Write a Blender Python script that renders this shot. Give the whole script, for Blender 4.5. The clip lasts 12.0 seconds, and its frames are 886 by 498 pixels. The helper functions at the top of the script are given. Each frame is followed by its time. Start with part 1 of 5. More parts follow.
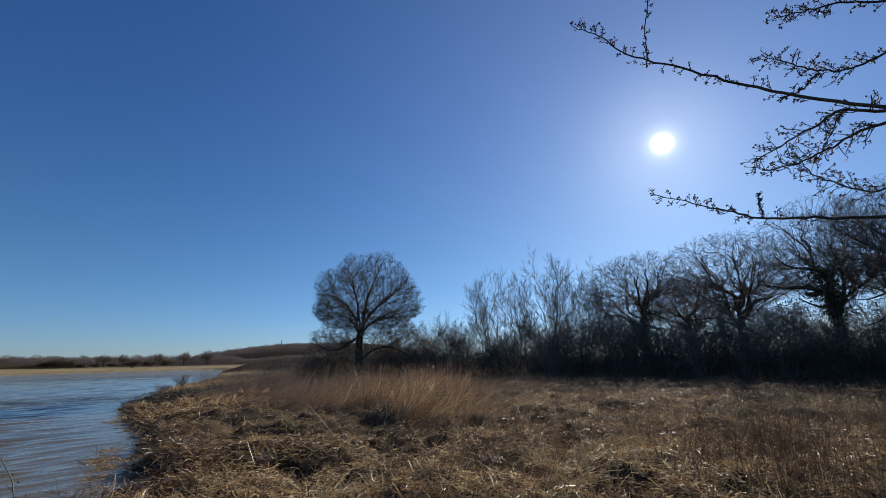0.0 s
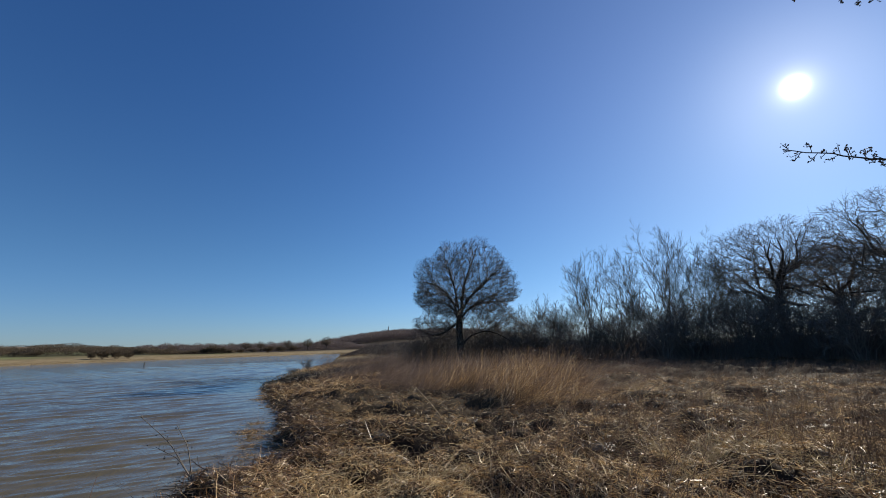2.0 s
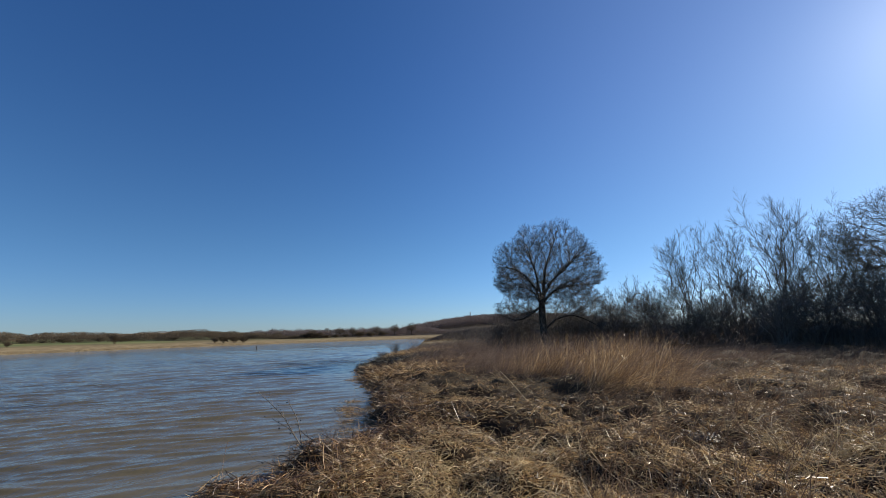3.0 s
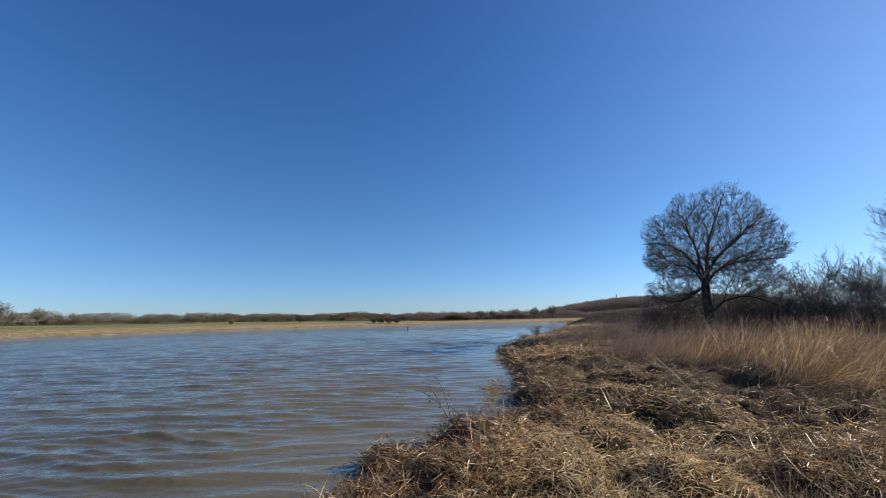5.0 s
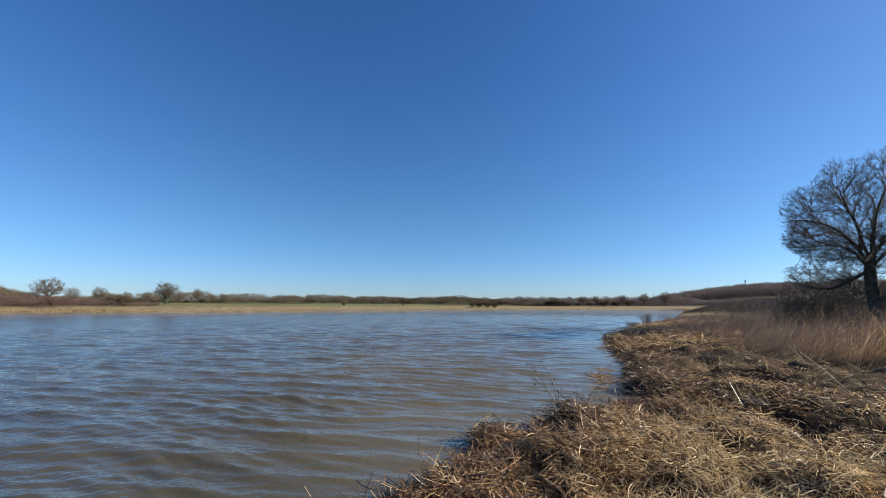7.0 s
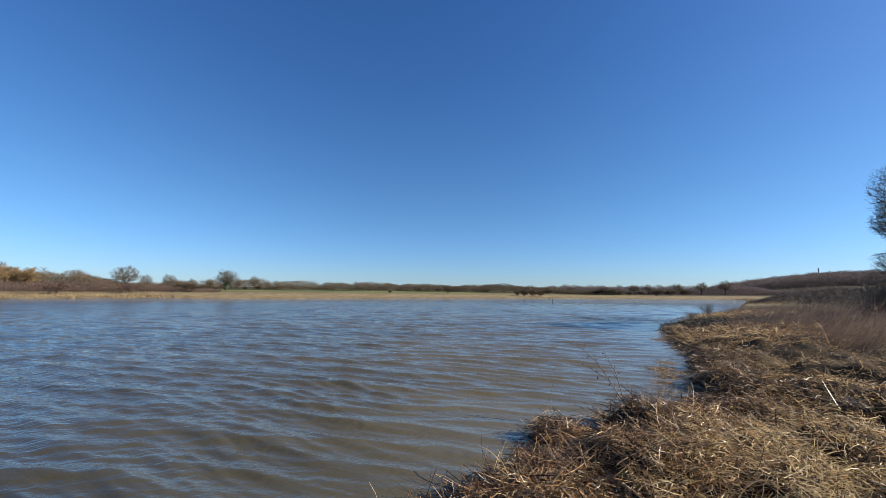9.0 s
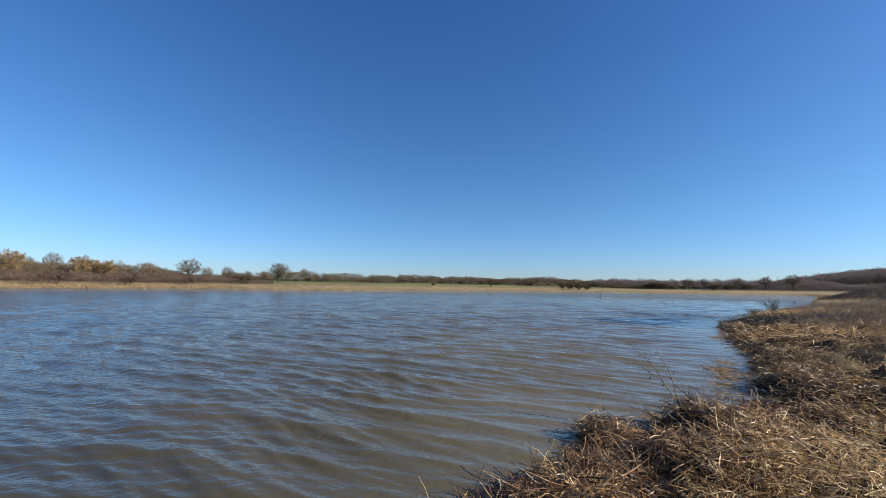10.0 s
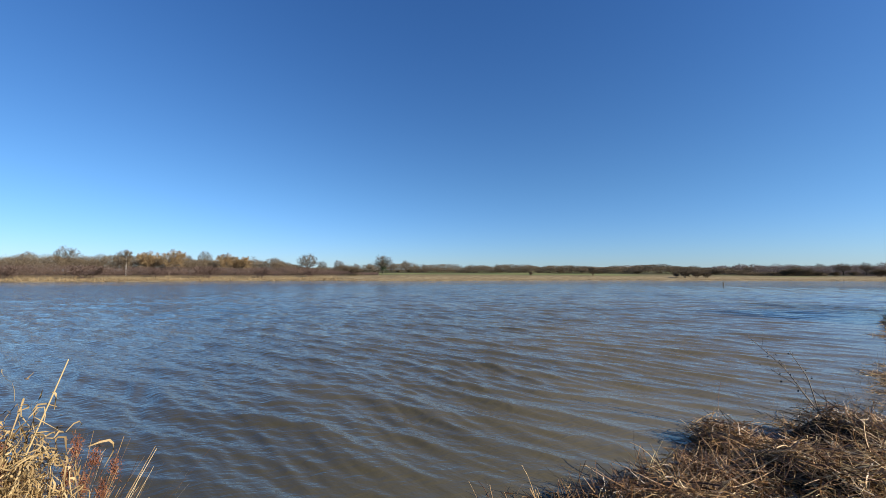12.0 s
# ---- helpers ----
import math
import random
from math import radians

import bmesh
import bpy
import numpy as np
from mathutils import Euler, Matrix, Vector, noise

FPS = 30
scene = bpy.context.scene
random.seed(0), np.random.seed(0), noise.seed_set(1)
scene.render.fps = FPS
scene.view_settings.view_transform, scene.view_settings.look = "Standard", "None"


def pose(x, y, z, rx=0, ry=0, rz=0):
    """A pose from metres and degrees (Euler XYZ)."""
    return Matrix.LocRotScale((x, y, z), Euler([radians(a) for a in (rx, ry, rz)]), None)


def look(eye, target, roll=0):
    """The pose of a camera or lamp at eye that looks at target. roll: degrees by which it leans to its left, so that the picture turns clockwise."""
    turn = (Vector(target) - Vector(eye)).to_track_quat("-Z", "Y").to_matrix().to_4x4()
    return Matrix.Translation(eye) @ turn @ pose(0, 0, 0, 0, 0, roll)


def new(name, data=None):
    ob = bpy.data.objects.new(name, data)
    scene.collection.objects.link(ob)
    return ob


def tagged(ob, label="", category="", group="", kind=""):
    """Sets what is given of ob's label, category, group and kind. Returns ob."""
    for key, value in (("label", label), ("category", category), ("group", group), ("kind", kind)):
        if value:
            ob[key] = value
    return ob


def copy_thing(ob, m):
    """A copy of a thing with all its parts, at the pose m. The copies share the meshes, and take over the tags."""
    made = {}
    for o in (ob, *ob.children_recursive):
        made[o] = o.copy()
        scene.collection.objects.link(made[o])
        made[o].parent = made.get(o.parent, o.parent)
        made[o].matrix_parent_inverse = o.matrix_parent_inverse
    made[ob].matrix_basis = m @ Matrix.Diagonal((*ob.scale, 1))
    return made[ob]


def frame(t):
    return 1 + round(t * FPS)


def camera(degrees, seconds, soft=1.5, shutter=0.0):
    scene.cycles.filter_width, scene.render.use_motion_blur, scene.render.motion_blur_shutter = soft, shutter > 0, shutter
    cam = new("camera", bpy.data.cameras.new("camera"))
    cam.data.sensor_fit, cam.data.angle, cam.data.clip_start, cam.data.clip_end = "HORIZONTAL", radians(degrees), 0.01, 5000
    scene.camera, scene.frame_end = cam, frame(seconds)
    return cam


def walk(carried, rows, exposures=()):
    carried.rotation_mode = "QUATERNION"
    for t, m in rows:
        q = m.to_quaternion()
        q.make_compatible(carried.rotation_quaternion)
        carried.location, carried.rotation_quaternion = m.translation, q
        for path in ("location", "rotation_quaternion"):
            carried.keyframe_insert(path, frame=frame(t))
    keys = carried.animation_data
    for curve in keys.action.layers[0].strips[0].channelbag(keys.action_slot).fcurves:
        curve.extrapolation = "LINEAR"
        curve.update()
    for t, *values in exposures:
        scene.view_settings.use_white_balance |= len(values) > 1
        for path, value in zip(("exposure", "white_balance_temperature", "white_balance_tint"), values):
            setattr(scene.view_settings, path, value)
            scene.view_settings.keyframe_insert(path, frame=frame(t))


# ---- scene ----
cam = camera(94.43, 12.0, 0.75)
PATH = [
    (0, (0.000, -0.000, 2.000), (0.000, 9.649, 4.625), -0.95),
    (0.5, (0.015, 0.007, 2.004), (-0.278, 9.692, 4.478), -1.09),
    (1, (0.016, 0.026, 2.010), (-0.748, 9.696, 4.441), -1.26),
    (1.5, (0.018, 0.040, 2.019), (-1.412, 9.644, 4.409), -1.35),
    (2, (0.010, 0.028, 2.020), (-2.258, 9.488, 4.333), -1.47),
    (2.5, (0.004, 0.004, 2.014), (-3.204, 9.221, 4.195), -1.51),
    (3, (0.021, -0.011, 1.998), (-4.073, 8.885, 4.022), -1.54),
    (3.2, (0.028, -0.014, 1.992), (-4.378, 8.742, 3.975), -1.21),
    (5, (-0.054, 0.096, 1.964), (-6.884, 7.200, 3.661), -1.06),
    (5.5, (-0.068, 0.085, 1.948), (-7.357, 6.737, 3.571), -0.73),
    (6, (-0.081, 0.077, 1.942), (-7.769, 6.287, 3.466), -0.45),
    (6.5, (-0.090, 0.045, 1.938), (-8.135, 5.812, 3.362), -0.12),
    (7, (-0.095, 0.009, 1.930), (-8.456, 5.326, 3.281), 0.09),
    (7.2, (-0.103, -0.005, 1.915), (-8.567, 5.150, 3.251), 0.15),
    (9, (-0.400, -0.001, 1.924), (-9.313, 4.407, 2.982), 0.47),
    (9.5, (-0.422, -0.026, 1.934), (-9.523, 4.004, 2.907), 0.68),
    (10, (-0.408, -0.031, 1.965), (-9.749, 3.430, 2.835), 0.84),
    (10.5, (-0.364, -0.028, 1.986), (-9.918, 2.816, 2.773), 0.83),
    (11, (-0.314, -0.027, 2.001), (-10.014, 2.295, 2.720), 0.66),
    (11.5, (-0.266, -0.052, 2.016), (-10.072, 1.794, 2.676), 0.36),
    (12, (-0.211, -0.095, 2.050), (-10.119, 1.114, 2.655), 0.11),
]
EXPOSURES = [(0.0, 0.40), (2.5, 0.54), (3.2, 0.62), (5.0, 0.89), (7.0, 0.98), (12.0, 0.98)]
walk(cam, [(t, look(eye, target, roll)) for t, eye, target, roll in PATH], EXPOSURES)

# ---- light ----
SUN_AZ, SUN_EL = -30.9, 25.6          # degrees, azimuth counted to the left of +y


def toward(az, el=0.0):
    a, e = radians(az), radians(el)
    return Vector((-math.sin(a) * math.cos(e), math.cos(a) * math.cos(e), math.sin(e)))


SUN_DIR = toward(SUN_AZ, SUN_EL)
world = bpy.data.worlds.new("sky")
scene.world = world
world.use_nodes = True
wn, wl = world.node_tree.nodes, world.node_tree.links
wn.clear()
sky = wn.new("ShaderNodeTexSky")
sky.sky_type = "NISHITA"
sky.sun_disc = False
sky.sun_elevation, sky.sun_rotation = radians(SUN_EL), radians(-SUN_AZ)
sky.altitude, sky.air_density, sky.dust_density, sky.ozone_density = 0, 1.0, 0.2, 4.5
# the sun's blinding disc and the bright air round it
geo = wn.new("ShaderNodeTexCoord")
dot = wn.new("ShaderNodeVectorMath")
dot.operation = "DOT_PRODUCT"
dot.inputs[1].default_value = SUN_DIR
wl.new(geo.outputs["Generated"], dot.inputs[0])


def wmath(op, a, b):
    n = wn.new("ShaderNodeMath")
    n.operation = op
    for i, v in enumerate((a, b)):
        if isinstance(v, (int, float)):
            n.inputs[i].default_value = v
        else:
            wl.new(v, n.inputs[i])
    return n.outputs[0]


c = wmath("MAXIMUM", dot.outputs["Value"], 0.0)
glow = wmath("ADD", wmath("ADD", wmath("MULTIPLY", wmath("POWER", c, 17000.0), 8.0), wmath("MULTIPLY", wmath("POWER", c, 2400.0), 0.4)),
             wmath("ADD", wmath("MULTIPLY", wmath("POWER", c, 160.0), 0.11), wmath("MULTIPLY", wmath("POWER", c, 5.0), 0.05)))
bg1, bg2, add, wout = (wn.new(k) for k in ("ShaderNodeBackground", "ShaderNodeBackground", "ShaderNodeAddShader", "ShaderNodeOutputWorld"))
tint = wn.new("ShaderNodeMix")
tint.data_type, tint.blend_type = "RGBA", "MULTIPLY"
tint.inputs[0].default_value = 1.0
wl.new(sky.outputs[0], tint.inputs[6])
# the low air is a paler, cleaner blue than the sky model's yellowish horizon
up_axis = wn.new("ShaderNodeSeparateXYZ")
wl.new(geo.outputs["Generated"], up_axis.inputs[0])
air = wn.new("ShaderNodeValToRGB")
air.color_ramp.interpolation = "EASE"
air.color_ramp.elements[0].position, air.color_ramp.elements[1].position = 0.0, 0.22
air.color_ramp.elements[0].color, air.color_ramp.elements[1].color = (0.89, 1.11, 1.54, 1), (0.93, 1.14, 1.37, 1)
air.color_ramp.elements.new(0.62).color = (0.88, 1.11, 1.45, 1)
wl.new(up_axis.outputs["Z"], air.inputs[0])
wl.new(air.outputs[0], tint.inputs[7])
deep = wn.new("ShaderNodeGamma")
deep.inputs["Gamma"].default_value = 1.0
wl.new(tint.outputs[2], deep.inputs["Color"])
rich = wn.new("ShaderNodeHueSaturation")
rich.inputs["Saturation"].default_value = 1.06
wl.new(deep.outputs[0], rich.inputs["Color"])
wl.new(rich.outputs[0], bg1.inputs["Color"])
bg1.inputs["Strength"].default_value = 0.0505
bg2.inputs["Color"].default_value = (1.0, 0.96, 0.82, 1)
wl.new(glow, bg2.inputs["Strength"])
wl.new(bg1.outputs[0], add.inputs[0])
wl.new(bg2.outputs[0], add.inputs[1])
wl.new(add.outputs[0], wout.inputs["Surface"])

sun = new("sun", bpy.data.lights.new("sun", "SUN"))
sun.data.energy, sun.data.angle, sun.data.color = 5.0, radians(0.53), (1.0, 0.90, 0.75)
sun.matrix_world = look(SUN_DIR * 60, (0, 0, 0))

# ---- materials ----


def material(name, ramp, scale=6.0, rough=0.8, bump=0.3, fine=60.0, island=0.0, spec=0.3, thin=0.0, object_random=0.0):
    """Two scales of noise through a colour ramp; island: how much loose pieces differ; thin: share of light let through."""
    m = bpy.data.materials.new(name)
    m.use_nodes = True
    nt = m.node_tree
    n, l = nt.nodes, nt.links
    b = n["Principled BSDF"]
    b.inputs["Roughness"].default_value = rough
    b.inputs["Specular IOR Level"].default_value = spec
    co = n.new("ShaderNodeTexCoord")
    big, small = n.new("ShaderNodeTexNoise"), n.new("ShaderNodeTexNoise")
    big.inputs["Scale"].default_value, small.inputs["Scale"].default_value = scale, fine
    for t in (big, small):
        t.inputs["Detail"].default_value = 4
        l.new(co.outputs["Object"], t.inputs["Vector"])
    mix = n.new("ShaderNodeMix")
    mix.data_type = "FLOAT"
    mix.inputs[0].default_value = 0.4
    l.new(big.outputs["Fac"], mix.inputs[2])
    l.new(small.outputs["Fac"], mix.inputs[3])
    fac = mix.outputs[0]
    if island or object_random:
        g = n.new("ShaderNodeNewGeometry") if island else n.new("ShaderNodeObjectInfo")
        mx = n.new("ShaderNodeMix")
        mx.data_type = "FLOAT"
        mx.inputs[0].default_value = island or object_random
        l.new(fac, mx.inputs[2])
        l.new(g.outputs["Random Per Island" if island else "Random"], mx.inputs[3])
        fac = mx.outputs[0]
    r = n.new("ShaderNodeValToRGB")
    e = r.color_ramp.elements
    lo, hi = (0.05, 0.95) if island or object_random else (0.3, 0.7)
    while len(e) < len(ramp):
        e.new(0.5)
    for i, col in enumerate(ramp):
        e[i].position = lo + (hi - lo) * i / (len(ramp) - 1)
        e[i].color = (*col, 1)
    l.new(fac, r.inputs[0])
    l.new(r.outputs[0], b.inputs["Base Color"])
    if bump:
        bp = n.new("ShaderNodeBump")
        bp.inputs["Strength"].default_value, bp.inputs["Distance"].default_value = bump, 0.02
        l.new(small.outputs["Fac"], bp.inputs["Height"])
        l.new(bp.outputs[0], b.inputs["Normal"])
    if thin:
        tr, ms = n.new("ShaderNodeBsdfTranslucent"), n.new("ShaderNodeMixShader")
        l.new(r.outputs[0], tr.inputs["Color"])
        ms.inputs[0].default_value = thin
        l.new(b.outputs[0], ms.inputs[1])
        l.new(tr.outputs[0], ms.inputs[2])
        l.new(ms.outputs[0], n["Material Output"].inputs["Surface"])
    return m


STRAW = material("straw", [(0.018, 0.008, 0.003), (0.13, 0.066, 0.027), (0.54, 0.345, 0.15), (0.95, 0.76, 0.46)], 0.8, 0.46, 0.0, 25, island=0.8, spec=0.4, thin=0.32)
STRAW_WET = material("wet_straw", [(0.012, 0.006, 0.003), (0.06, 0.031, 0.013), (0.22, 0.12, 0.047), (0.56, 0.38, 0.18)], 1.2, 0.4, 0.0, 25, island=0.7, spec=0.45, thin=0.1)
SEED = material("rust_seed", [(0.10, 0.035, 0.018), (0.22, 0.085, 0.045), (0.34, 0.16, 0.09)], 3, 0.7, 0.0, 30, island=0.6, thin=0.3)
LEAF_GOLD = material("golden_leaf", [(0.15, 0.092, 0.045), (0.38, 0.27, 0.125), (0.60, 0.47, 0.26)], 9, 0.55, 0.0, 60, island=0.55, thin=0.3)
HEAP = material("heap_cane", [(0.014, 0.006, 0.003), (0.085, 0.038, 0.016), (0.34, 0.175, 0.072), (0.82, 0.58, 0.31)], 1.5, 0.38, 0.0, 25, island=0.85, spec=0.5, thin=0.06)
STRAW_PALE = material("pale_straw", [(0.24, 0.165, 0.08), (0.5, 0.385, 0.2), (0.76, 0.63, 0.38)], 2, 0.5, 0.0, 30, island=0.7, spec=0.3, thin=0.25)
REED = material("standing_reed", [(0.055, 0.036, 0.027), (0.115, 0.078, 0.057), (0.23, 0.162, 0.117), (0.5, 0.385, 0.28)], 0.35, 0.5, 0.0, 20, island=0.65, spec=0.4, thin=0.28)
REED_RUST = material("rust_reed", [(0.055, 0.034, 0.023), (0.135, 0.09, 0.058), (0.3, 0.215, 0.14)], 0.4, 0.6, 0.0, 20, island=0.6, thin=0.3)
FAR_REED = material("far_reed", [(0.13, 0.09, 0.045), (0.235, 0.17, 0.09), (0.35, 0.265, 0.145)], 0.06, 0.7, 0.0, 2, island=0.5, thin=0.2)
BARK = material("bark", [(0.030, 0.024, 0.018), (0.07, 0.058, 0.042), (0.13, 0.11, 0.08)], 3, 0.9, 0.8, 40)
TWIG = material("twig_bark", [(0.062, 0.05, 0.04), (0.122, 0.102, 0.082), (0.195, 0.165, 0.134)], 0.7, 0.7, 0.0, 20, island=0.5)
TWIG_GREY = material("grey_twig", [(0.085, 0.072, 0.058), (0.165, 0.14, 0.112), (0.25, 0.215, 0.175)], 0.7, 0.75, 0.0, 20, island=0.5)
TWIG_GREEN = material("willow_twig", [(0.055, 0.047, 0.027), (0.11, 0.095, 0.055), (0.17, 0.148, 0.09)], 0.7, 0.7, 0.0, 20, island=0.5)
TWIG_FAR = material("far_twig", [(0.05, 0.038, 0.026), (0.125, 0.096, 0.062), (0.23, 0.175, 0.11)], 0.1, 0.8, 0.0, 2, island=0.22, thin=0.15)
TWIG_HILL = material("hill_twig", [(0.085, 0.066, 0.064), (0.15, 0.12, 0.112), (0.22, 0.18, 0.162)], 0.03, 0.85, 0.0, 1, island=0.2, thin=0.3)
TWIG_MARSH = material("marsh_twig", [(0.035, 0.029, 0.029), (0.065, 0.054, 0.05), (0.11, 0.092, 0.084)], 0.1, 0.85, 0.0, 2, island=0.5)
TWIG_RUST = material("red_twig", [(0.06, 0.04, 0.034), (0.105, 0.07, 0.058), (0.16, 0.112, 0.09)], 0.1, 0.8, 0.0, 2, island=0.5, thin=0.15)
TWIG_GOLD = material("golden_twig", [(0.16, 0.105, 0.055), (0.24, 0.165, 0.082), (0.31, 0.225, 0.12)], 0.1, 0.7, 0.0, 2, island=0.3, thin=0.2)
IVY = material("ivy_leaf", [(0.018, 0.032, 0.012), (0.035, 0.06, 0.022), (0.06, 0.085, 0.035)], 2, 0.4, 0.0, 20, island=0.7, spec=0.5, thin=0.15)
BIRCH = material("birch_bark", [(0.35, 0.32, 0.28), (0.6, 0.57, 0.52), (0.75, 0.72, 0.68)], 1.5, 0.7, 0.2, 20)
WET_WOOD = material("wet_wood", [(0.03, 0.024, 0.018), (0.06, 0.048, 0.035), (0.09, 0.072, 0.05)], 6, 0.5, 0.6, 40)
STEEL = material("painted_steel", [(0.2, 0.2, 0.2), (0.28, 0.28, 0.28), (0.33, 0.33, 0.33)], 0.5, 0.5, 0.0, 4)


def ground_material():
    """Dark wet litter near the lake, tan banks, green pasture and brown plough land far off."""
    m = material("earth", [(0.012, 0.008, 0.005), (0.03, 0.02, 0.012), (0.065, 0.045, 0.024)], 1.3, 0.95, 0.6, 28, spec=0.1)
    n, l = m.node_tree.nodes, m.node_tree.links
    b = n["Principled BSDF"]
    near = b.inputs["Base Color"].links[0].from_socket
    at = n.new("ShaderNodeAttribute")
    at.attribute_name = "cover"
    sep = n.new("ShaderNodeSeparateColor")
    l.new(at.outputs["Color"], sep.inputs[0])
    col = near
    co = n.new("ShaderNodeTexCoord")
    for k, (a, c2, s) in enumerate((((0.17, 0.13, 0.07), (0.29, 0.23, 0.13), 0.5), ((0.085, 0.11, 0.038), (0.17, 0.175, 0.075), 0.05), ((0.12, 0.085, 0.06), (0.22, 0.16, 0.11), 0.02))):
        t, r, mx = n.new("ShaderNodeTexNoise"), n.new("ShaderNodeValToRGB"), n.new("ShaderNodeMix")
        t.inputs["Scale"].default_value, t.inputs["Detail"].default_value = s, 6
        l.new(co.outputs["Object"], t.inputs["Vector"])
        r.color_ramp.elements[0].position, r.color_ramp.elements[1].position = 0.35, 0.65
        r.color_ramp.elements[0].color, r.color_ramp.elements[1].color = (*a, 1), (*c2, 1)
        l.new(t.outputs["Fac"], r.inputs[0])
        mx.data_type = "RGBA"
        l.new(sep.outputs[k], mx.inputs[0])
        l.new(col, mx.inputs[6])
        l.new(r.outputs[0], mx.inputs[7])
        col = mx.outputs[2]
    l.new(col, b.inputs["Base Color"])
    return m


def water_material():
    m = bpy.data.materials.new("lake_water")
    m.use_nodes = True
    n, l = m.node_tree.nodes, m.node_tree.links
    b = n["Principled BSDF"]
    b.inputs["IOR"].default_value = 1.33
    b.inputs["Specular IOR Level"].default_value = 0.5
    co, mp = n.new("ShaderNodeTexCoord"), n.new("ShaderNodeMapping")
    mp.vector_type = "TEXTURE"
    mp.inputs["Rotation"].default_value = (0, 0, radians(WAVE_AZ))
    mp.inputs["Scale"].default_value = (2.6, 1.0, 1.0)
    l.new(co.outputs["Object"], mp.inputs["Vector"])
    silt_shade, ramp = n.new("ShaderNodeTexNoise"), n.new("ShaderNodeValToRGB")
    silt_shade.inputs["Scale"].default_value, silt_shade.inputs["Detail"].default_value = 0.12, 3
    l.new(mp.outputs[0], silt_shade.inputs["Vector"])
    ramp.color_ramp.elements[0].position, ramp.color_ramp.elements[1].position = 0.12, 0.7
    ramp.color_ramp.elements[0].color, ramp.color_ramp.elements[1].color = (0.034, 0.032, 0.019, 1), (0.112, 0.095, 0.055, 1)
    # the attribute paints brighter and darker reflected sky into the silt's base colour
    azimuth_shade, shaded_silt = n.new("ShaderNodeAttribute"), n.new("ShaderNodeMath")
    azimuth_shade.attribute_name, shaded_silt.operation = "silt_shade", "MULTIPLY"
    l.new(silt_shade.outputs["Fac"], shaded_silt.inputs[0])
    l.new(azimuth_shade.outputs["Fac"], shaded_silt.inputs[1])
    l.new(shaded_silt.outputs[0], ramp.inputs[0])
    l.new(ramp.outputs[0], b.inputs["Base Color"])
    chop = n.new("ShaderNodeAttribute")
    chop.attribute_name = "chop"
    l.new(chop.outputs["Fac"], b.inputs["Roughness"])
    ruffle = n.new("ShaderNodeAttribute")
    ruffle.attribute_name = "ruffle"
    cross = n.new("ShaderNodeMapping")
    cross.vector_type = "TEXTURE"
    cross.inputs["Rotation"].default_value = (0, 0, radians(CROSS_AZ))
    cross.inputs["Scale"].default_value = (3.2, 1.0, 1.0)
    l.new(co.outputs["Object"], cross.inputs["Vector"])
    last = None
    for s, d, dist, along in ((1.4, 2, 0.09, mp), (4.0, 3, 0.055, mp), (7.0, 2, 0.028, cross), (13.0, 2, 0.024, cross), (26.0, 1, 0.007, mp)):
        t, bp = n.new("ShaderNodeTexNoise"), n.new("ShaderNodeBump")
        t.inputs["Scale"].default_value, t.inputs["Detail"].default_value, t.inputs["Distortion"].default_value = s, d, 0.4
        l.new(along.outputs[0], t.inputs["Vector"])
        bp.inputs["Strength"].default_value = 1.0
        amount = n.new("ShaderNodeMath")
        amount.operation = "MULTIPLY"
        amount.inputs[1].default_value = dist
        l.new(ruffle.outputs["Fac"], amount.inputs[0])
        l.new(amount.outputs[0], bp.inputs["Distance"])
        l.new(t.outputs["Fac"], bp.inputs["Height"])
        if last:
            l.new(last, bp.inputs["Normal"])
        last = bp.outputs[0]
    l.new(last, b.inputs["Normal"])
    return m


# ---- mesh helpers ----
def mesh(name, v, f, smooth=True):
    """A mesh from an array of points and an array of faces, all with the same number of corners."""
    v, f = np.asarray(v, np.float32), np.asarray(f, np.int32)
    me = bpy.data.meshes.new(name)
    me.vertices.add(len(v))
    me.vertices.foreach_set("co", v.ravel())
    me.loops.add(f.size)
    me.loops.foreach_set("vertex_index", f.ravel())
    me.polygons.add(len(f))
    me.polygons.foreach_set("loop_start", np.arange(len(f), dtype=np.int32) * f.shape[1])
    me.polygons.foreach_set("use_smooth", np.full(len(f), smooth))
    me.update(calc_edges=True)
    return me


def part(name, me, mat, parent=None, label="", kind=""):
    ob = new(name, me)
    if mat:
        me.materials.clear()
        me.materials.append(mat)
    ob.parent = parent
    return tagged(ob, label, kind=kind)


def thing(name, place, label, category, group=""):
    ob = new(name)
    ob.matrix_basis = Matrix.Translation(place)
    return tagged(ob, label, category, group)


def join(*pieces):
    """Arrays of points and faces laid into one pair."""
    v, f, o = [], [], 0
    for a, b in pieces:
        v.append(a)
        f.append(b + o)
        o += len(a)
    return np.concatenate(v), np.concatenate(f)


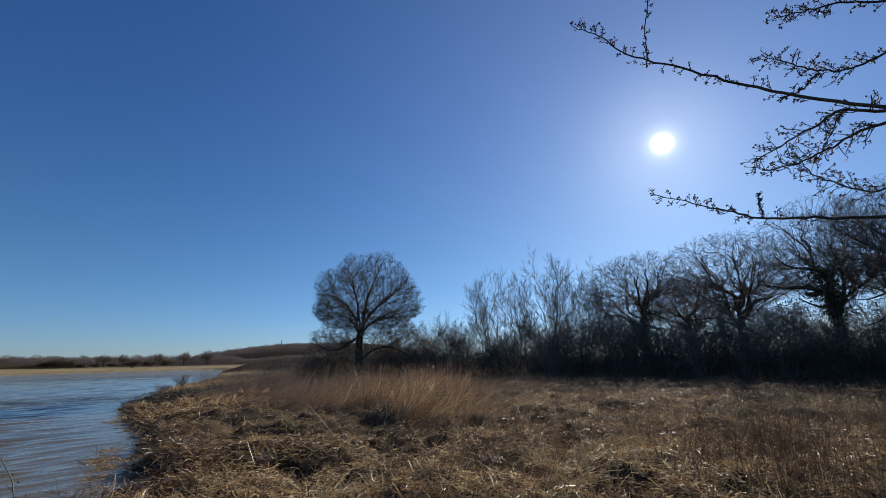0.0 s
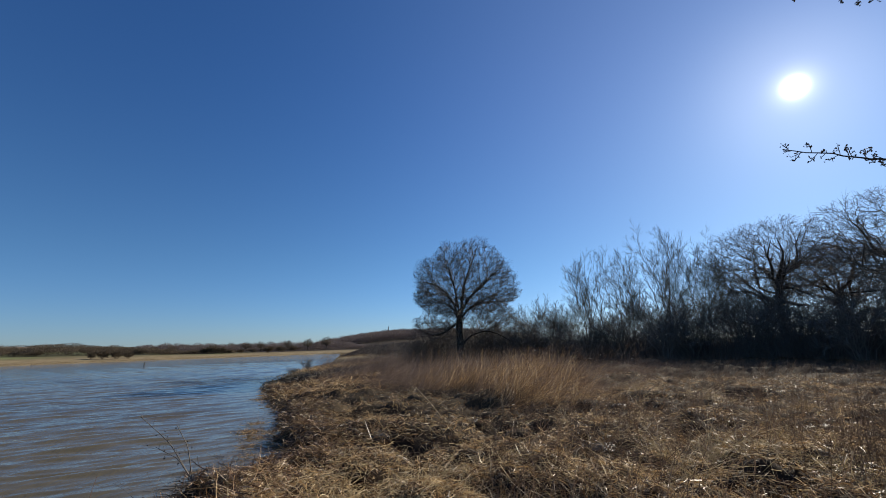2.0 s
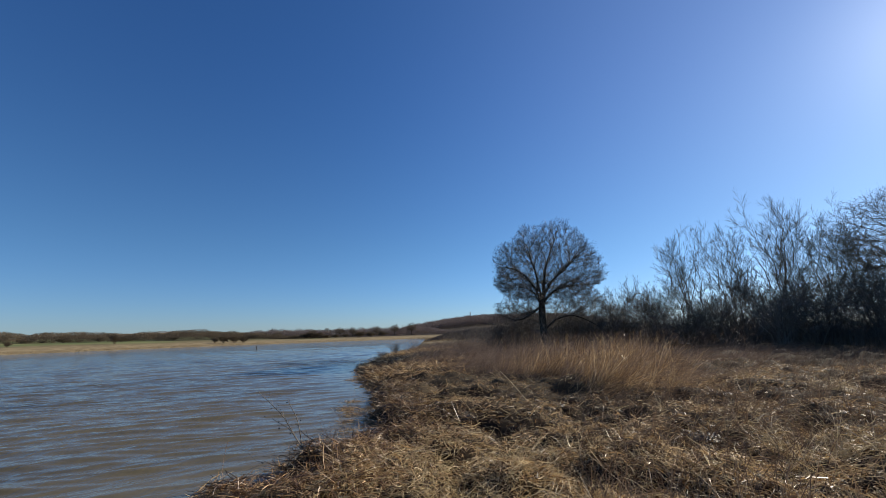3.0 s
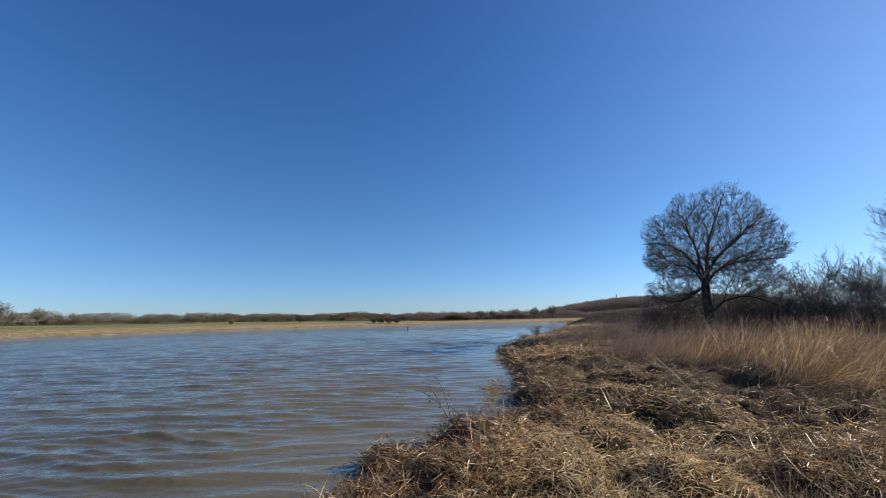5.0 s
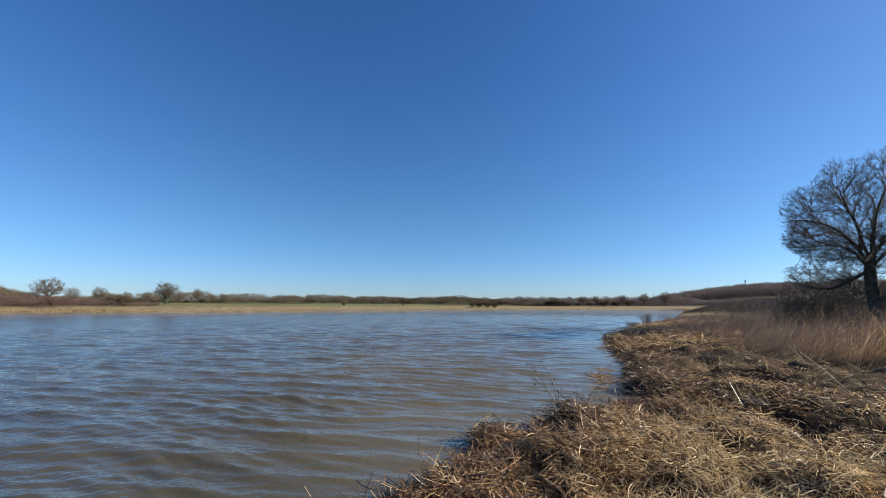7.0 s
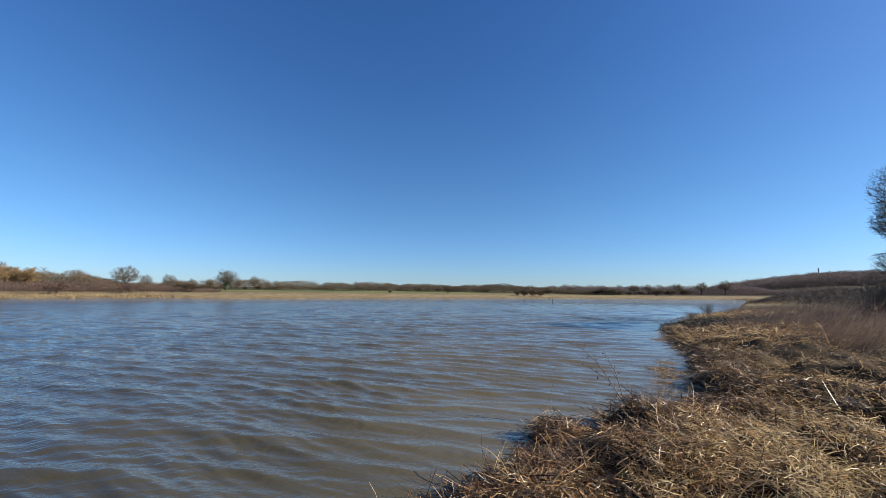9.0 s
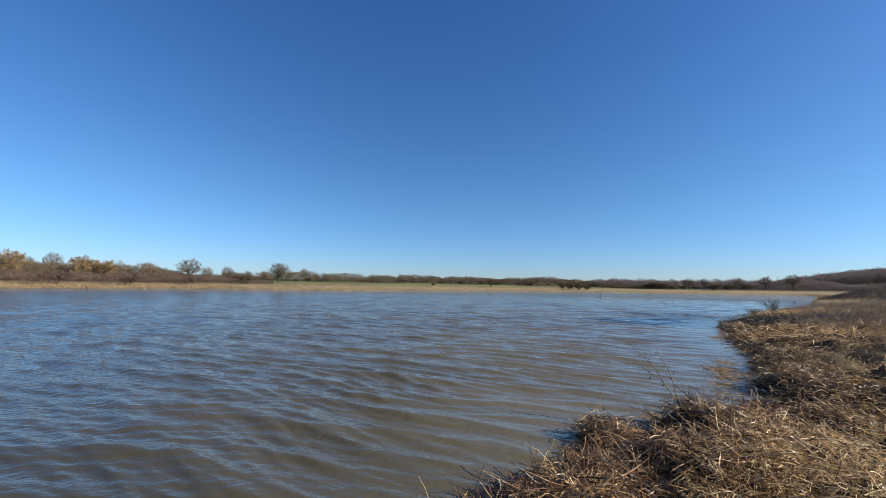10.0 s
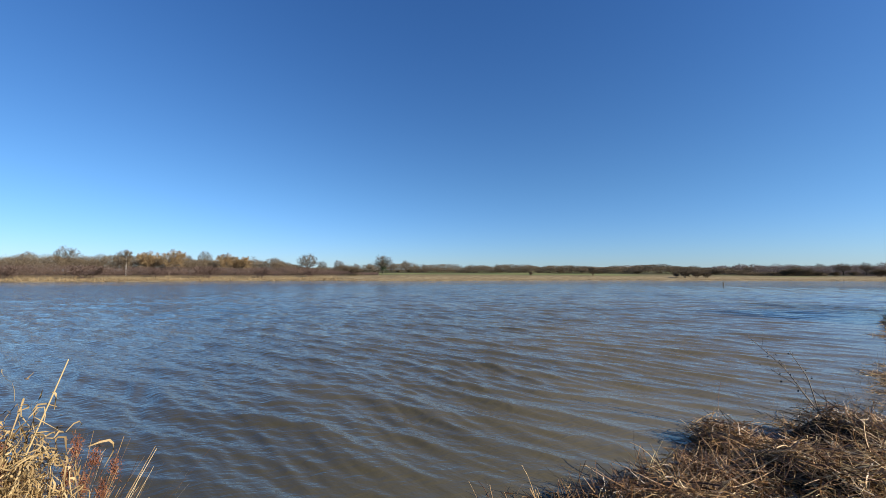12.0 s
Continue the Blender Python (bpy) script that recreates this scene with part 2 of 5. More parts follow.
def tubes(p, r, sides=3):
    """Tubes along many polylines: p (m, k, 3), r (m, k). sides 2 gives flat blades."""
    p, r = np.asarray(p, float), np.asarray(r, float)
    m, k, _ = p.shape
    d = np.gradient(p, axis=1)
    d /= np.linalg.norm(d, axis=2, keepdims=True) + 1e-9
    ref = np.where(np.abs(d[:, :1, 2:]) > 0.8, [[[1.0, 0.17, 0.0]]], [[[0.1, 0.05, 1.0]]])
    a = np.cross(d, np.broadcast_to(ref, d.shape))
    a /= np.linalg.norm(a, axis=2, keepdims=True) + 1e-9
    b = np.cross(d, a)
    if sides == 2:
        turn = (np.arange(m) * 2.39996 % (2 * math.pi))[:, None, None]
        side = np.cos(turn) * a + np.sin(turn) * b
        v = np.stack([p - side * r[..., None], p + side * r[..., None]], 2)
        ids = np.arange(m * k * 2).reshape(m, k, 2)
        f = np.stack([ids[:, :-1, 0], ids[:, :-1, 1], ids[:, 1:, 1], ids[:, 1:, 0]], -1)
        return v.reshape(-1, 3), f.reshape(-1, 4)
    ang = np.arange(sides) * 2 * math.pi / sides
    v = p[:, :, None] + r[:, :, None, None] * (a[:, :, None] * np.cos(ang)[:, None] + b[:, :, None] * np.sin(ang)[:, None])
    ids = np.arange(m * k * sides).reshape(m, k, sides)
    nx = np.roll(ids, -1, axis=2)
    f = np.stack([ids[:, :-1], nx[:, :-1], nx[:, 1:], ids[:, 1:]], -1)
    return v.reshape(-1, 3), f.reshape(-1, 4)


def lattice(i, j, seed):
    h = (i.astype(np.int64) * 374761393 + j.astype(np.int64) * 668265263 + seed * 1442695041) & 0x7FFFFFFF
    h = ((h ^ (h >> 13)) * 1274126177) & 0x7FFFFFFF
    return ((h ^ (h >> 16)) & 0xFFFF) / 65535.0


def lumps(x, y, size, seed=1, octaves=3):
    """Smooth value noise from 0 to 1 over the plan."""
    total, amp, out = 0.0, 1.0, 0.0
    for o in range(octaves):
        u, w = x / size * 2**o, y / size * 2**o
        i, j = np.floor(u), np.floor(w)
        a, b = u - i, w - j
        a, b = a * a * (3 - 2 * a), b * b * (3 - 2 * b)
        s = seed + 17 * o
        out = out + amp * ((lattice(i, j, s) * (1 - a) + lattice(i + 1, j, s) * a) * (1 - b) + (lattice(i, j + 1, s) * (1 - a) + lattice(i + 1, j + 1, s) * a) * b)
        total += amp
        amp *= 0.5
    return out / total


def domes(x, y, size, seed):
    """Rounded hummocks, one to a cell of the plan: how high over their rim (0 to 1), and the azimuth outwards from the nearest crown."""
    best, out = np.zeros(x.shape), np.zeros(x.shape)
    i, j = np.floor(x / size), np.floor(y / size)
    for di in (-1, 0, 1):
        for dj in (-1, 0, 1):
            a, b = i + di, j + dj
            cx, cy = (a + 0.1 + 0.8 * lattice(a, b, seed)) * size, (b + 0.1 + 0.8 * lattice(a, b, seed + 1)) * size
            rad = size * (0.45 + 0.45 * lattice(a, b, seed + 2))
            v = (0.4 + 0.6 * lattice(a, b, seed + 3)) * np.clip(1 - ((x - cx) ** 2 + (y - cy) ** 2) / rad**2, 0, 1)
            out = np.where(v > best, np.degrees(np.arctan2(cx - x, y - cy)), out)
            best = np.maximum(best, v)
    return best, out


def step(a, b, x):
    t = np.clip((x - a) / (b - a), 0, 1)
    return t * t * (3 - 2 * t)


def polar(az, d):
    a = np.radians(az)
    return -np.sin(a) * d, np.cos(a) * d


# ---- plan: the lake's shore, and the height of the land ----
SHORE = np.array([
    (-45, -130), (-12, -60), (-5, -20), (-3.0, -8), (-2.7, -3.6), (-2.65, -2.2), (-2.75, -1.2), (-3.0, -0.4), (-3.4, 0.45), (-3.65, 1.45), (-4.0, 2.6),
    (-4.2, 3.25), (-4.95, 3.7), (-5.0, 4.5), (-4.8, 5.4), (-4.75, 6.8), (-5.5, 8.2), (-6.4, 9.4), (-8.0, 12.0), (-10.9, 15.4), (-14.8, 20.0), (-17.6, 24.2),
    (-19.5, 29.5), (-22.5, 34.5), (-25.8, 43), (-30, 54), (-45, 85), (-63, 122), (-84, 162), (-97, 178), (-110, 145), (-122, 112), (-126, 80),
    (-126, 55), (-122, 28), (-112, 8), (-122, -18), (-119, -45), (-108, -66), (-101, -87), (-85, -130)])


HOLLOWS = ((2.4, 8.8, 0.5), (-4.1, 14.3, 0.6), (-0.6, 5.4, 0.35), (-2.0, 12.3, 0.5), (5.0, 14.0, 0.6), (3.2, 13.2, 0.4), (-6.3, 16.5, 0.6), (-2.4, 7.7, 0.35), (0.7, 6.9, 0.45), (-1.2, 9.3, 0.4))


def shore_distance(x, y):
    """Metres to the water's edge, positive on land."""
    best, inside = np.full(x.shape, 1e9), np.zeros(x.shape, bool)
    for (ax, ay), (bx, by) in zip(SHORE, np.roll(SHORE, -1, axis=0)):
        ex, ey = bx - ax, by - ay
        t = np.clip(((x - ax) * ex + (y - ay) * ey) / (ex * ex + ey * ey), 0, 1)
        best = np.minimum(best, np.hypot(x - ax - t * ex, y - ay - t * ey))
        hit = (ay > y) != (by > y)
        inside ^= hit & (x < ex * (y - ay) / (ey if ey else 1e-9) + ax)
    return np.where(inside, -best, best)


# heaps of cane at the water's edge and the pool among them: place, radius, height
HEAPS = ((-4.75, 5.15, 0.36, 0.26), (-4.85, 3.95, 0.32, 0.18), (-3.4, 3.9, 0.55, 0.12), (-3.65, 2.65, 0.45, 0.08), (-4.1, 5.4, 0.45, 0.12), (-3.5, 1.9, 0.4, 0.06), (-4.55, 4.55, 0.42, -0.52))


def tussocky(x, y):
    """How strongly the bank is humped: most along the water, less in the trodden middle."""
    r = np.hypot(x, y)
    return step(36, 24, r) * step(1.2, 2.4, r) * (0.45 + 0.55 * step(0.35, 0.6, lumps(x, y, 2.6, 91)))


def height(x, y):
    x, y = np.asarray(x, float), np.asarray(y, float)
    d = shore_distance(x, y)
    r = np.hypot(x, y)
    az = np.degrees(np.arctan2(-x, y))
    edge = d + (lumps(x, y, 0.9, 3) - 0.5) * 1.1 * step(120, 20, r)
    near = step(150, 60, r)
    z = -0.35 + 0.55 * step(-0.9, 0.7, edge) + 0.16 * step(0.5, 5, edge)
    z = z + near * step(0, 1.0, edge) * ((lumps(x, y, 1.5, 5) - 0.5) * 0.46 + (lumps(x, y, 0.6, 9, 2) - 0.5) * 0.26 + 0.15 * tussocky(x, y) * np.sqrt(domes(x, y, 0.62, 301)[0]) - 0.05 * tussocky(x, y) + (lumps(x, y, 0.2, 19, 2) - 0.5) * 0.2) * step(0.3, 1.4, r)
    z = z + step(4, 45, d) * 0.5 + (1 - near) * (step(2, 28, d) * 0.55 + np.clip(d - 20, 0, 400) * 0.0022)
    for hx, hy, hr in HOLLOWS:
        z = z - 0.3 * np.exp(-((x - hx) ** 2 + (y - hy) ** 2) / (hr * hr)) * step(0, 1, d)
    for hx, hy, hr, hh in HEAPS:
        z = z + hh * np.exp(-((x - hx) ** 2 + (y - hy) ** 2) / (hr * hr))
    z = z + (1 - near) * np.clip(d - 14, 0, 330) * 0.0125 * step(44, 54, az) * step(104, 96, az)
    hill = 14.8 * step(34.5, 19, az) * step(-12, 14, az)
    z = z + hill * np.exp(-((r - 560) / 150) ** 2) * (0.9 + 0.2 * lumps(x, y, 60, 4))
    z = z + step(700, 1500, r) * 16 * np.exp(-((az - 57) / 14) ** 2) * np.exp(-((r - 1500) / 500) ** 2) * (0.85 + 0.3 * lumps(x, y, 250, 6))
    return z + step(400, 2000, r) * 6


# ---- ground and water ----
def fan(az, r):
    a, rr = np.meshgrid(az, r)
    x, y = polar(a, rr)
    ids = np.arange(a.size).reshape(a.shape)
    f = np.stack([ids[:-1, :-1], ids[1:, :-1], ids[1:, 1:], ids[:-1, 1:]], -1).reshape(-1, 4)
    return x.ravel(), y.ravel(), f


def ground():
    az = np.concatenate([np.linspace(-62, 138, 380, endpoint=False), np.linspace(138, 298, 40)])
    r = np.concatenate([[0.02], np.geomspace(0.6, 26, 300), np.geomspace(26.7, 4600, 130)])
    x, y, f = fan(az, r)
    me = mesh("ground", np.stack([x, y, height(x, y)], -1), f)
    d, rr, a = shore_distance(x, y), np.hypot(x, y), np.degrees(np.arctan2(-x, y))
    far = step(60, 110, rr)
    tan = far * step(70, 8, d) + 0.12 * step(8, 16, rr) * (1 - far)
    green = far * step(18, 40, d) * (0.3 + 0.7 * step(0.42, 0.58, lumps(x, y, 45, 12))) * step(36, 44, a) * step(98, 93, a)
    green = green * (1 - 0.75 * step(650, 1000, rr))
    plough = step(420, 700, rr) * step(0.42, 0.55, lumps(x, y, 300, 21))
    tan, plough = tan * np.where(rr > 70, step(21, 26, a), 1), plough * step(36, 40, a)
    col = np.stack([tan, green, np.clip(plough, 0, 1), np.ones_like(x)], -1).astype(np.float32)
    me.color_attributes.new("cover", "FLOAT_COLOR", "POINT").data.foreach_set("color", col.ravel())
    return tagged(part("ground", me, ground_material()), "dark marshy lake bank rising to tan reeds and green fields", "ground", kind="structure")


WAVE_AZ, CROSS_AZ = 48, 96      # where the swell and the small gust ripples run to


def water():
    az = np.concatenate([np.linspace(16, 140, 430), np.linspace(141, 200, 20)])
    r = np.concatenate([np.geomspace(2.0, 200, 700), np.geomspace(204, 330, 16)])
    x, y, f = fan(az, r)
    rng = np.random.default_rng(4)
    z = np.zeros_like(x)
    wx, wy = x + 0.9 * (lumps(x, y, 5.0, 31, 2) - 0.5), y + 0.9 * (lumps(x, y, 5.0, 33, 2) - 0.5)
    rr = np.hypot(x, y)
    for i in range(18):
        length = 0.2 * 1.13**i
        a = radians(WAVE_AZ + rng.normal(0, 11))
        ph = (-math.sin(a) * wx + math.cos(a) * wy) * 2 * math.pi / length + rng.uniform(0, 6.3)
        s = np.sin(ph)
        gust = 0.45 + 1.1 * lumps(x + 9 * i, y, 3.0 + length, 40 + i, 2)
        z += 0.0078 * length**0.72 * gust * (2 * (0.5 + 0.5 * s) ** 2.6 - 0.7) * step(length * 75, length * 32, rr)
    calm = step(0.0, 3.5, -shore_distance(x, y))
    z *= 0.25 + 0.75 * calm
    me = mesh("lake", np.stack([x, y, z], -1), f)
    open_water = -shore_distance(x, y) + 3.0 * (lumps(x, y, 9, 35) - 0.5)
    lateral, away = np.degrees(np.arctan2(-x, y)) - 41.5, rr - 35.5 - 5 * (lumps(x, y, 3.5, 37) - 0.5)
    patch = step(7.5, 4.5, np.abs(lateral + 3 * (lumps(x, y, 4, 38) - 0.5))) * np.exp(-(away / 3.2) ** 2)
    ruffle = np.maximum(0.3 + 0.7 * step(2, 14, open_water), 0.9 * step(45, 75, rr)) + 2.6 * patch
    me.attributes.new("ruffle", "FLOAT", "POINT").data.foreach_set("value", ruffle.astype(np.float32))
    chop = 0.04 + 0.1 * step(12, 60, open_water)
    # base colour carries sky-light by azimuth: paler right, darker left and in the patch
    silt_shade = (1 - 0.5 * patch) * (1.0 + 0.35 * step(85, 60, np.degrees(np.arctan2(-x, y))) - 0.5 * step(85, 118, np.degrees(np.arctan2(-x, y))))
    me.attributes.new("silt_shade", "FLOAT", "POINT").data.foreach_set("value", silt_shade.astype(np.float32))
    me.attributes.new("chop", "FLOAT", "POINT").data.foreach_set("value", chop.astype(np.float32))
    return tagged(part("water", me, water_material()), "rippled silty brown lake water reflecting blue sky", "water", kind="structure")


ground()
water()


# ---- grass, straw and reeds ----
def stalks(rng, x, y, length, width, lean, azimuth, bend=0.25, lift=0.0, k=4, sides=3, taper=0.35):
    """Bent stalks that start on the land at x, y. lean: degrees from upright; azimuth: where they lean to."""
    m = len(x)
    z = height(x, y) + lift
    tip, a = np.radians(lean), np.radians(azimuth)
    t = np.linspace(0, 1, k)[None, :]
    th = tip[:, None] + bend * rng.normal(0, 1, (m, 1)) * t + bend * np.abs(rng.normal(0, 1, (m, 1))) * t * t
    aa = a[:, None] + bend * rng.normal(0, 1, (m, 1)) * t
    seg = (length / (k - 1))[:, None] * np.concatenate([np.zeros((m, 1)), np.ones((m, k - 1))], 1)
    px = x[:, None] + np.cumsum(seg * -np.sin(aa) * np.sin(th), 1)
    py = y[:, None] + np.cumsum(seg * np.cos(aa) * np.sin(th), 1)
    pz = z[:, None] + np.cumsum(seg * np.cos(th), 1)
    p = np.stack([px, py, np.maximum(pz, 0.004)], -1)
    w = (width / 2)[:, None] * (1 - (1 - taper) * t)
    return tubes(p, w, sides)


def scatter(rng, n, az0, az1, r0, r1, keep=None, power=1.0):
    """Plan points on land in a sector, denser near the eye; keep(x, y) gives each one's chance."""
    az = rng.uniform(az0, az1, n)
    r = (r0**power + rng.uniform(0, 1, n) * (r1**power - r0**power)) ** (1 / power)
    x, y = polar(az, r)
    ok = shore_distance(x, y) > -0.25
    if keep is not None:
        ok &= rng.uniform(0, 1, n) < keep(x, y)
    return x[ok], y[ok]


def stuff(name, pieces, mat, label, category):
    return tagged(part(name, mesh(name, *join(*pieces)), mat), label, category, kind="stuff")


def flow(x, y):
    return 360 * lumps(x, y, 3.2, 71, 2) * 1.5


def shaded_strip(x, y):
    """Less straw where brown sedge takes over in front of the reeds."""
    r, az = np.hypot(x, y), np.degrees(np.arctan2(-x, y))
    return 1 - 0.5 * step(29, 21, az) * step(-7, -1, az) * step(6.0, 8.5, r)


def trampled_straw():
    """Matted reed litter, draped outwards over the hummocks and thin in the gaps between them."""
    rng = np.random.default_rng(11)

    def cover(x, y):
        d, r = shore_distance(x, y), np.hypot(x, y)
        drape = step(0.03, 0.3, domes(x, y, 0.62, 301)[0]) * (0.35 + 0.65 * step(0.4, 0.56, lumps(x, y, 0.16, 87, 2)))
        mat = step(0.1, 1.0, d) * (0.55 + 0.45 * step(0.35, 0.55, lumps(x, y, 1.6, 51)))
        thin = (1 - 0.5 * step(7.5, 11, r) * step(0.7, 0.4, lumps(x, y, 2.4, 57))) * shaded_strip(x, y)
        gaps = 0.22 + 0.78 * step(0.38, 0.54, lumps(x, y, 0.85, 97, 2))
        return mat * (0.25 + 0.75 * drape) * thin * gaps

    x, y = scatter(rng, 820000, -56, 112, 0.9, 21, cover, 0.7)
    m = len(x)
    dome, out = domes(x, y, 0.62, 301)
    comb = rng.uniform(0, 1, m) < 0.2 + 0.4 * step(0.05, 0.4, dome)
    turn = np.where(comb, out + rng.normal(0, 65, m), flow(x, y) + rng.normal(0, 75, m))
    lean = rng.normal(84, 15, m) + 12 * (1 - dome)
    lift, ln = rng.uniform(0.01, 0.07, m) + 0.05 * dome, rng.uniform(0.035, 0.14, m) + 0.12 * (rng.uniform(0, 1, m) < 0.1)
    bent = rng.uniform(0, 1, m) < 0.6
    made = []
    for pick, k in ((~bent, 2), (bent, 4)):
        n = pick.sum()
        made.append(stalks(rng, x[pick], y[pick], ln[pick], 0.003 + 0.012 * rng.uniform(0, 1, n) ** 2, lean[pick], turn[pick], 0.75 if k == 4 else 0.1, lift[pick], k, 2, 0.6))
    return stuff("straw_litter", made, STRAW, "trampled brown and straw-coloured reed litter on the bank", "straw")


def wet_litter():
    rng = np.random.default_rng(18)
    x, y = scatter(rng, 260000, 20, 116, 1.0, 24, lambda x, y: step(1.9, 0.4, shore_distance(x, y)) * (0.15 + 0.85 * step(0.35, 0.55, lumps(x, y, 0.25, 23, 2))), 0.7)
    m = len(x)
    return stuff("wet_litter", [stalks(rng, x, y, rng.uniform(0.07, 0.3, m), rng.uniform(0.006, 0.013, m), rng.normal(88, 16, m), rng.uniform(0, 360, m), 0.5, rng.uniform(0.0, 0.16, m), 4, 2, 0.6)],
                 STRAW_WET, "matted wet brown reed stems along the water", "straw")


def reed_heap():
    """Thick broken canes heaped at the water's edge close by, arching over the mounds."""
    rng = np.random.default_rng(25)

    def cover(x, y):
        d = shore_distance(x, y)
        near = np.zeros(x.shape)
        for hx, hy, hr, hh in HEAPS[:-1]:
            near = np.maximum(near, np.exp(-((x - hx) ** 2 + (y - hy) ** 2) / (1.7 * hr) ** 2))
        pool = np.exp(-((x + 4.55) ** 2 + (y - 4.55) ** 2) / 0.16)
        return np.maximum(near, 0.55 * step(2.2, 0.9, d) * step(0.42, 0.6, lumps(x, y, 0.45, 83, 2))) * step(-0.25, 0.1, d) * (1 - 0.9 * pool)

    x, y = scatter(rng, 40000, 28, 118, 1.6, 11, cover, 0.8)
    m = len(x)
    long = rng.uniform(0, 1, m) < 0.15
    ln = np.where(long, rng.uniform(0.3, 0.62, m), rng.uniform(0.08, 0.3, m))
    turn = np.where(rng.uniform(0, 1, m) < 0.5, domes(x, y, 0.62, 301)[1] + rng.normal(0, 35, m), 110 + 200 * lumps(x, y, 0.9, 85, 2) + rng.normal(0, 45, m))
    return stuff("reed_heap", [stalks(rng, x, y, ln, rng.uniform(0.003, 0.0085, m), np.maximum(rng.normal(74, 20, m), 48), turn, 0.8, rng.uniform(0.0, 0.14, m), 6, 3, 0.6)],
                 HEAP, "heap of thick golden-brown broken reed canes", "reed heap")


def brown_sedge():
    """Short dark sodden stems that fill the hollows and gaps of the litter."""
    rng = np.random.default_rng(27)
    x, y = scatter(rng, 120000, -56, 60, 3.0, 24, lambda x, y: (0.25 + 0.75 * step(0.55, 0.4, lumps(x, y, 0.85, 97, 2))) * step(0.3, 1.2, shore_distance(x, y)), 0.8)
    m = len(x)
    return stuff("brown_sedge", [stalks(rng, x, y, rng.uniform(0.06, 0.24, m), rng.uniform(0.004, 0.009, m), rng.normal(66, 22, m), flow(x, y) + rng.normal(0, 80, m), 0.7, 0, 3, 2, 0.3)],
                 STRAW_WET, "short dark brown sodden sedge in the hollows", "sedge")


def far_litter():
    rng = np.random.default_rng(20)
    x, y = scatter(rng, 26000, 22, 39, 17, 48, lambda x, y: 0.25 + 0.75 * step(0.4, 0.6, lumps(x, y, 1.1, 27)))
    m = len(x)
    return stuff("bank_litter", [stalks(rng, x, y, rng.uniform(0.12, 0.45, m), rng.uniform(0.012, 0.035, m), rng.normal(78, 16, m), rng.uniform(0, 360, m), 0.5, rng.uniform(0.0, 0.12, m), 3, 2)],
                 STRAW, "flattened reed litter on the point of the bank", "straw")


def path_litter():
    rng = np.random.default_rng(22)
    x, y = scatter(rng, 30000, 112, 304, 0.3, 12, lambda x, y: 0.3 + 0.7 * step(0.35, 0.6, lumps(x, y, 0.8, 29)), 0.8)
    m = len(x)
    return stuff("path_litter", [stalks(rng, x, y, rng.uniform(0.06, 0.26, m), rng.uniform(0.006, 0.015, m), rng.normal(85, 14, m), rng.uniform(0, 360, m), 0.5, rng.uniform(0.0, 0.06, m), 2, 2)],
                 STRAW, "trodden reed litter on the path", "straw")


def pale_straw():
    rng = np.random.default_rng(12)
    # denser pale straw round (-1.7, 4.4) stands in for a sunlit swath
    x, y = scatter(rng, 170000, -56, 112, 1.0, 18, lambda x, y: np.minimum(1, 0.22 + 0.78 * step(0.45, 0.68, lumps(x, y, 1.9, 53)) + 0.8 * np.exp(-((x + 1.7) ** 2 + (y - 4.4) ** 2) / 7.0)) * step(0.0, 1.6, shore_distance(x, y)) * (1 - 0.7 * step(7, 11, np.hypot(x, y))) * shaded_strip(x, y), 0.75)
    m = len(x)
    return stuff("pale_straw", [stalks(rng, x, y, rng.uniform(0.05, 0.26, m), rng.uniform(0.003, 0.0095, m), rng.normal(80, 15, m), flow(x, y) + rng.normal(0, 60, m), 0.7, rng.uniform(0.03, 0.12, m), 4, 2, 0.5)],
                 STRAW_PALE, "sun-bleached pale reed stems lying in swathes", "straw")


def reed_belt(x, y):
    """Where the tall reeds stand."""
    r, az = np.hypot(x, y), np.degrees(np.arctan2(-x, y))
    front = 14.5 + 7 * step(24, 33, az) - 3.8 * step(13, 5, az) + 11 * step(-5, -15, az) + 2.5 * (lumps(x, y, 3, 61) - 0.5)
    return step(31.5, 28.5, az + 2.0 * (lumps(x, y, 5, 64) - 0.5)) * step(front, front + 2.5, r) * (0.1 + 0.9 * step(0.32, 0.58, lumps(x, y, 2.2, 63)))


def standing_reeds():
    rng = np.random.default_rng(13)
    x, y = scatter(rng, 165000, -16, 35, 9.5, 62, reed_belt, 0.9)
    m = len(x)
    az = np.degrees(np.arctan2(-x, y))
    tall = rng.uniform(0.35, 1.0, m) ** 0.7 * 2.05 * (0.3 + 1.0 * lumps(x, y, 1.7, 69)) * (0.5 + 0.5 * step(-8, 4, az)) * (0.6 + 0.4 * step(30, 22, az)) * (1 - 0.42 * step(21, 32, np.hypot(x, y)))
    return stuff("reed_bed", [stalks(rng, x, y, tall, rng.uniform(0.003, 0.0072, m), np.abs(rng.normal(36, 14, m)) + 14 * lumps(x, y, 1.6, 73) + 16 * step(8, -6, az), rng.normal(-82, 26, m) + 50 * (lumps(x, y, 1.9, 75) - 0.5), 0.62, 0, 4, 2, 0.3)],
                 REED, "tall tawny dead reeds standing in a bed", "reeds")


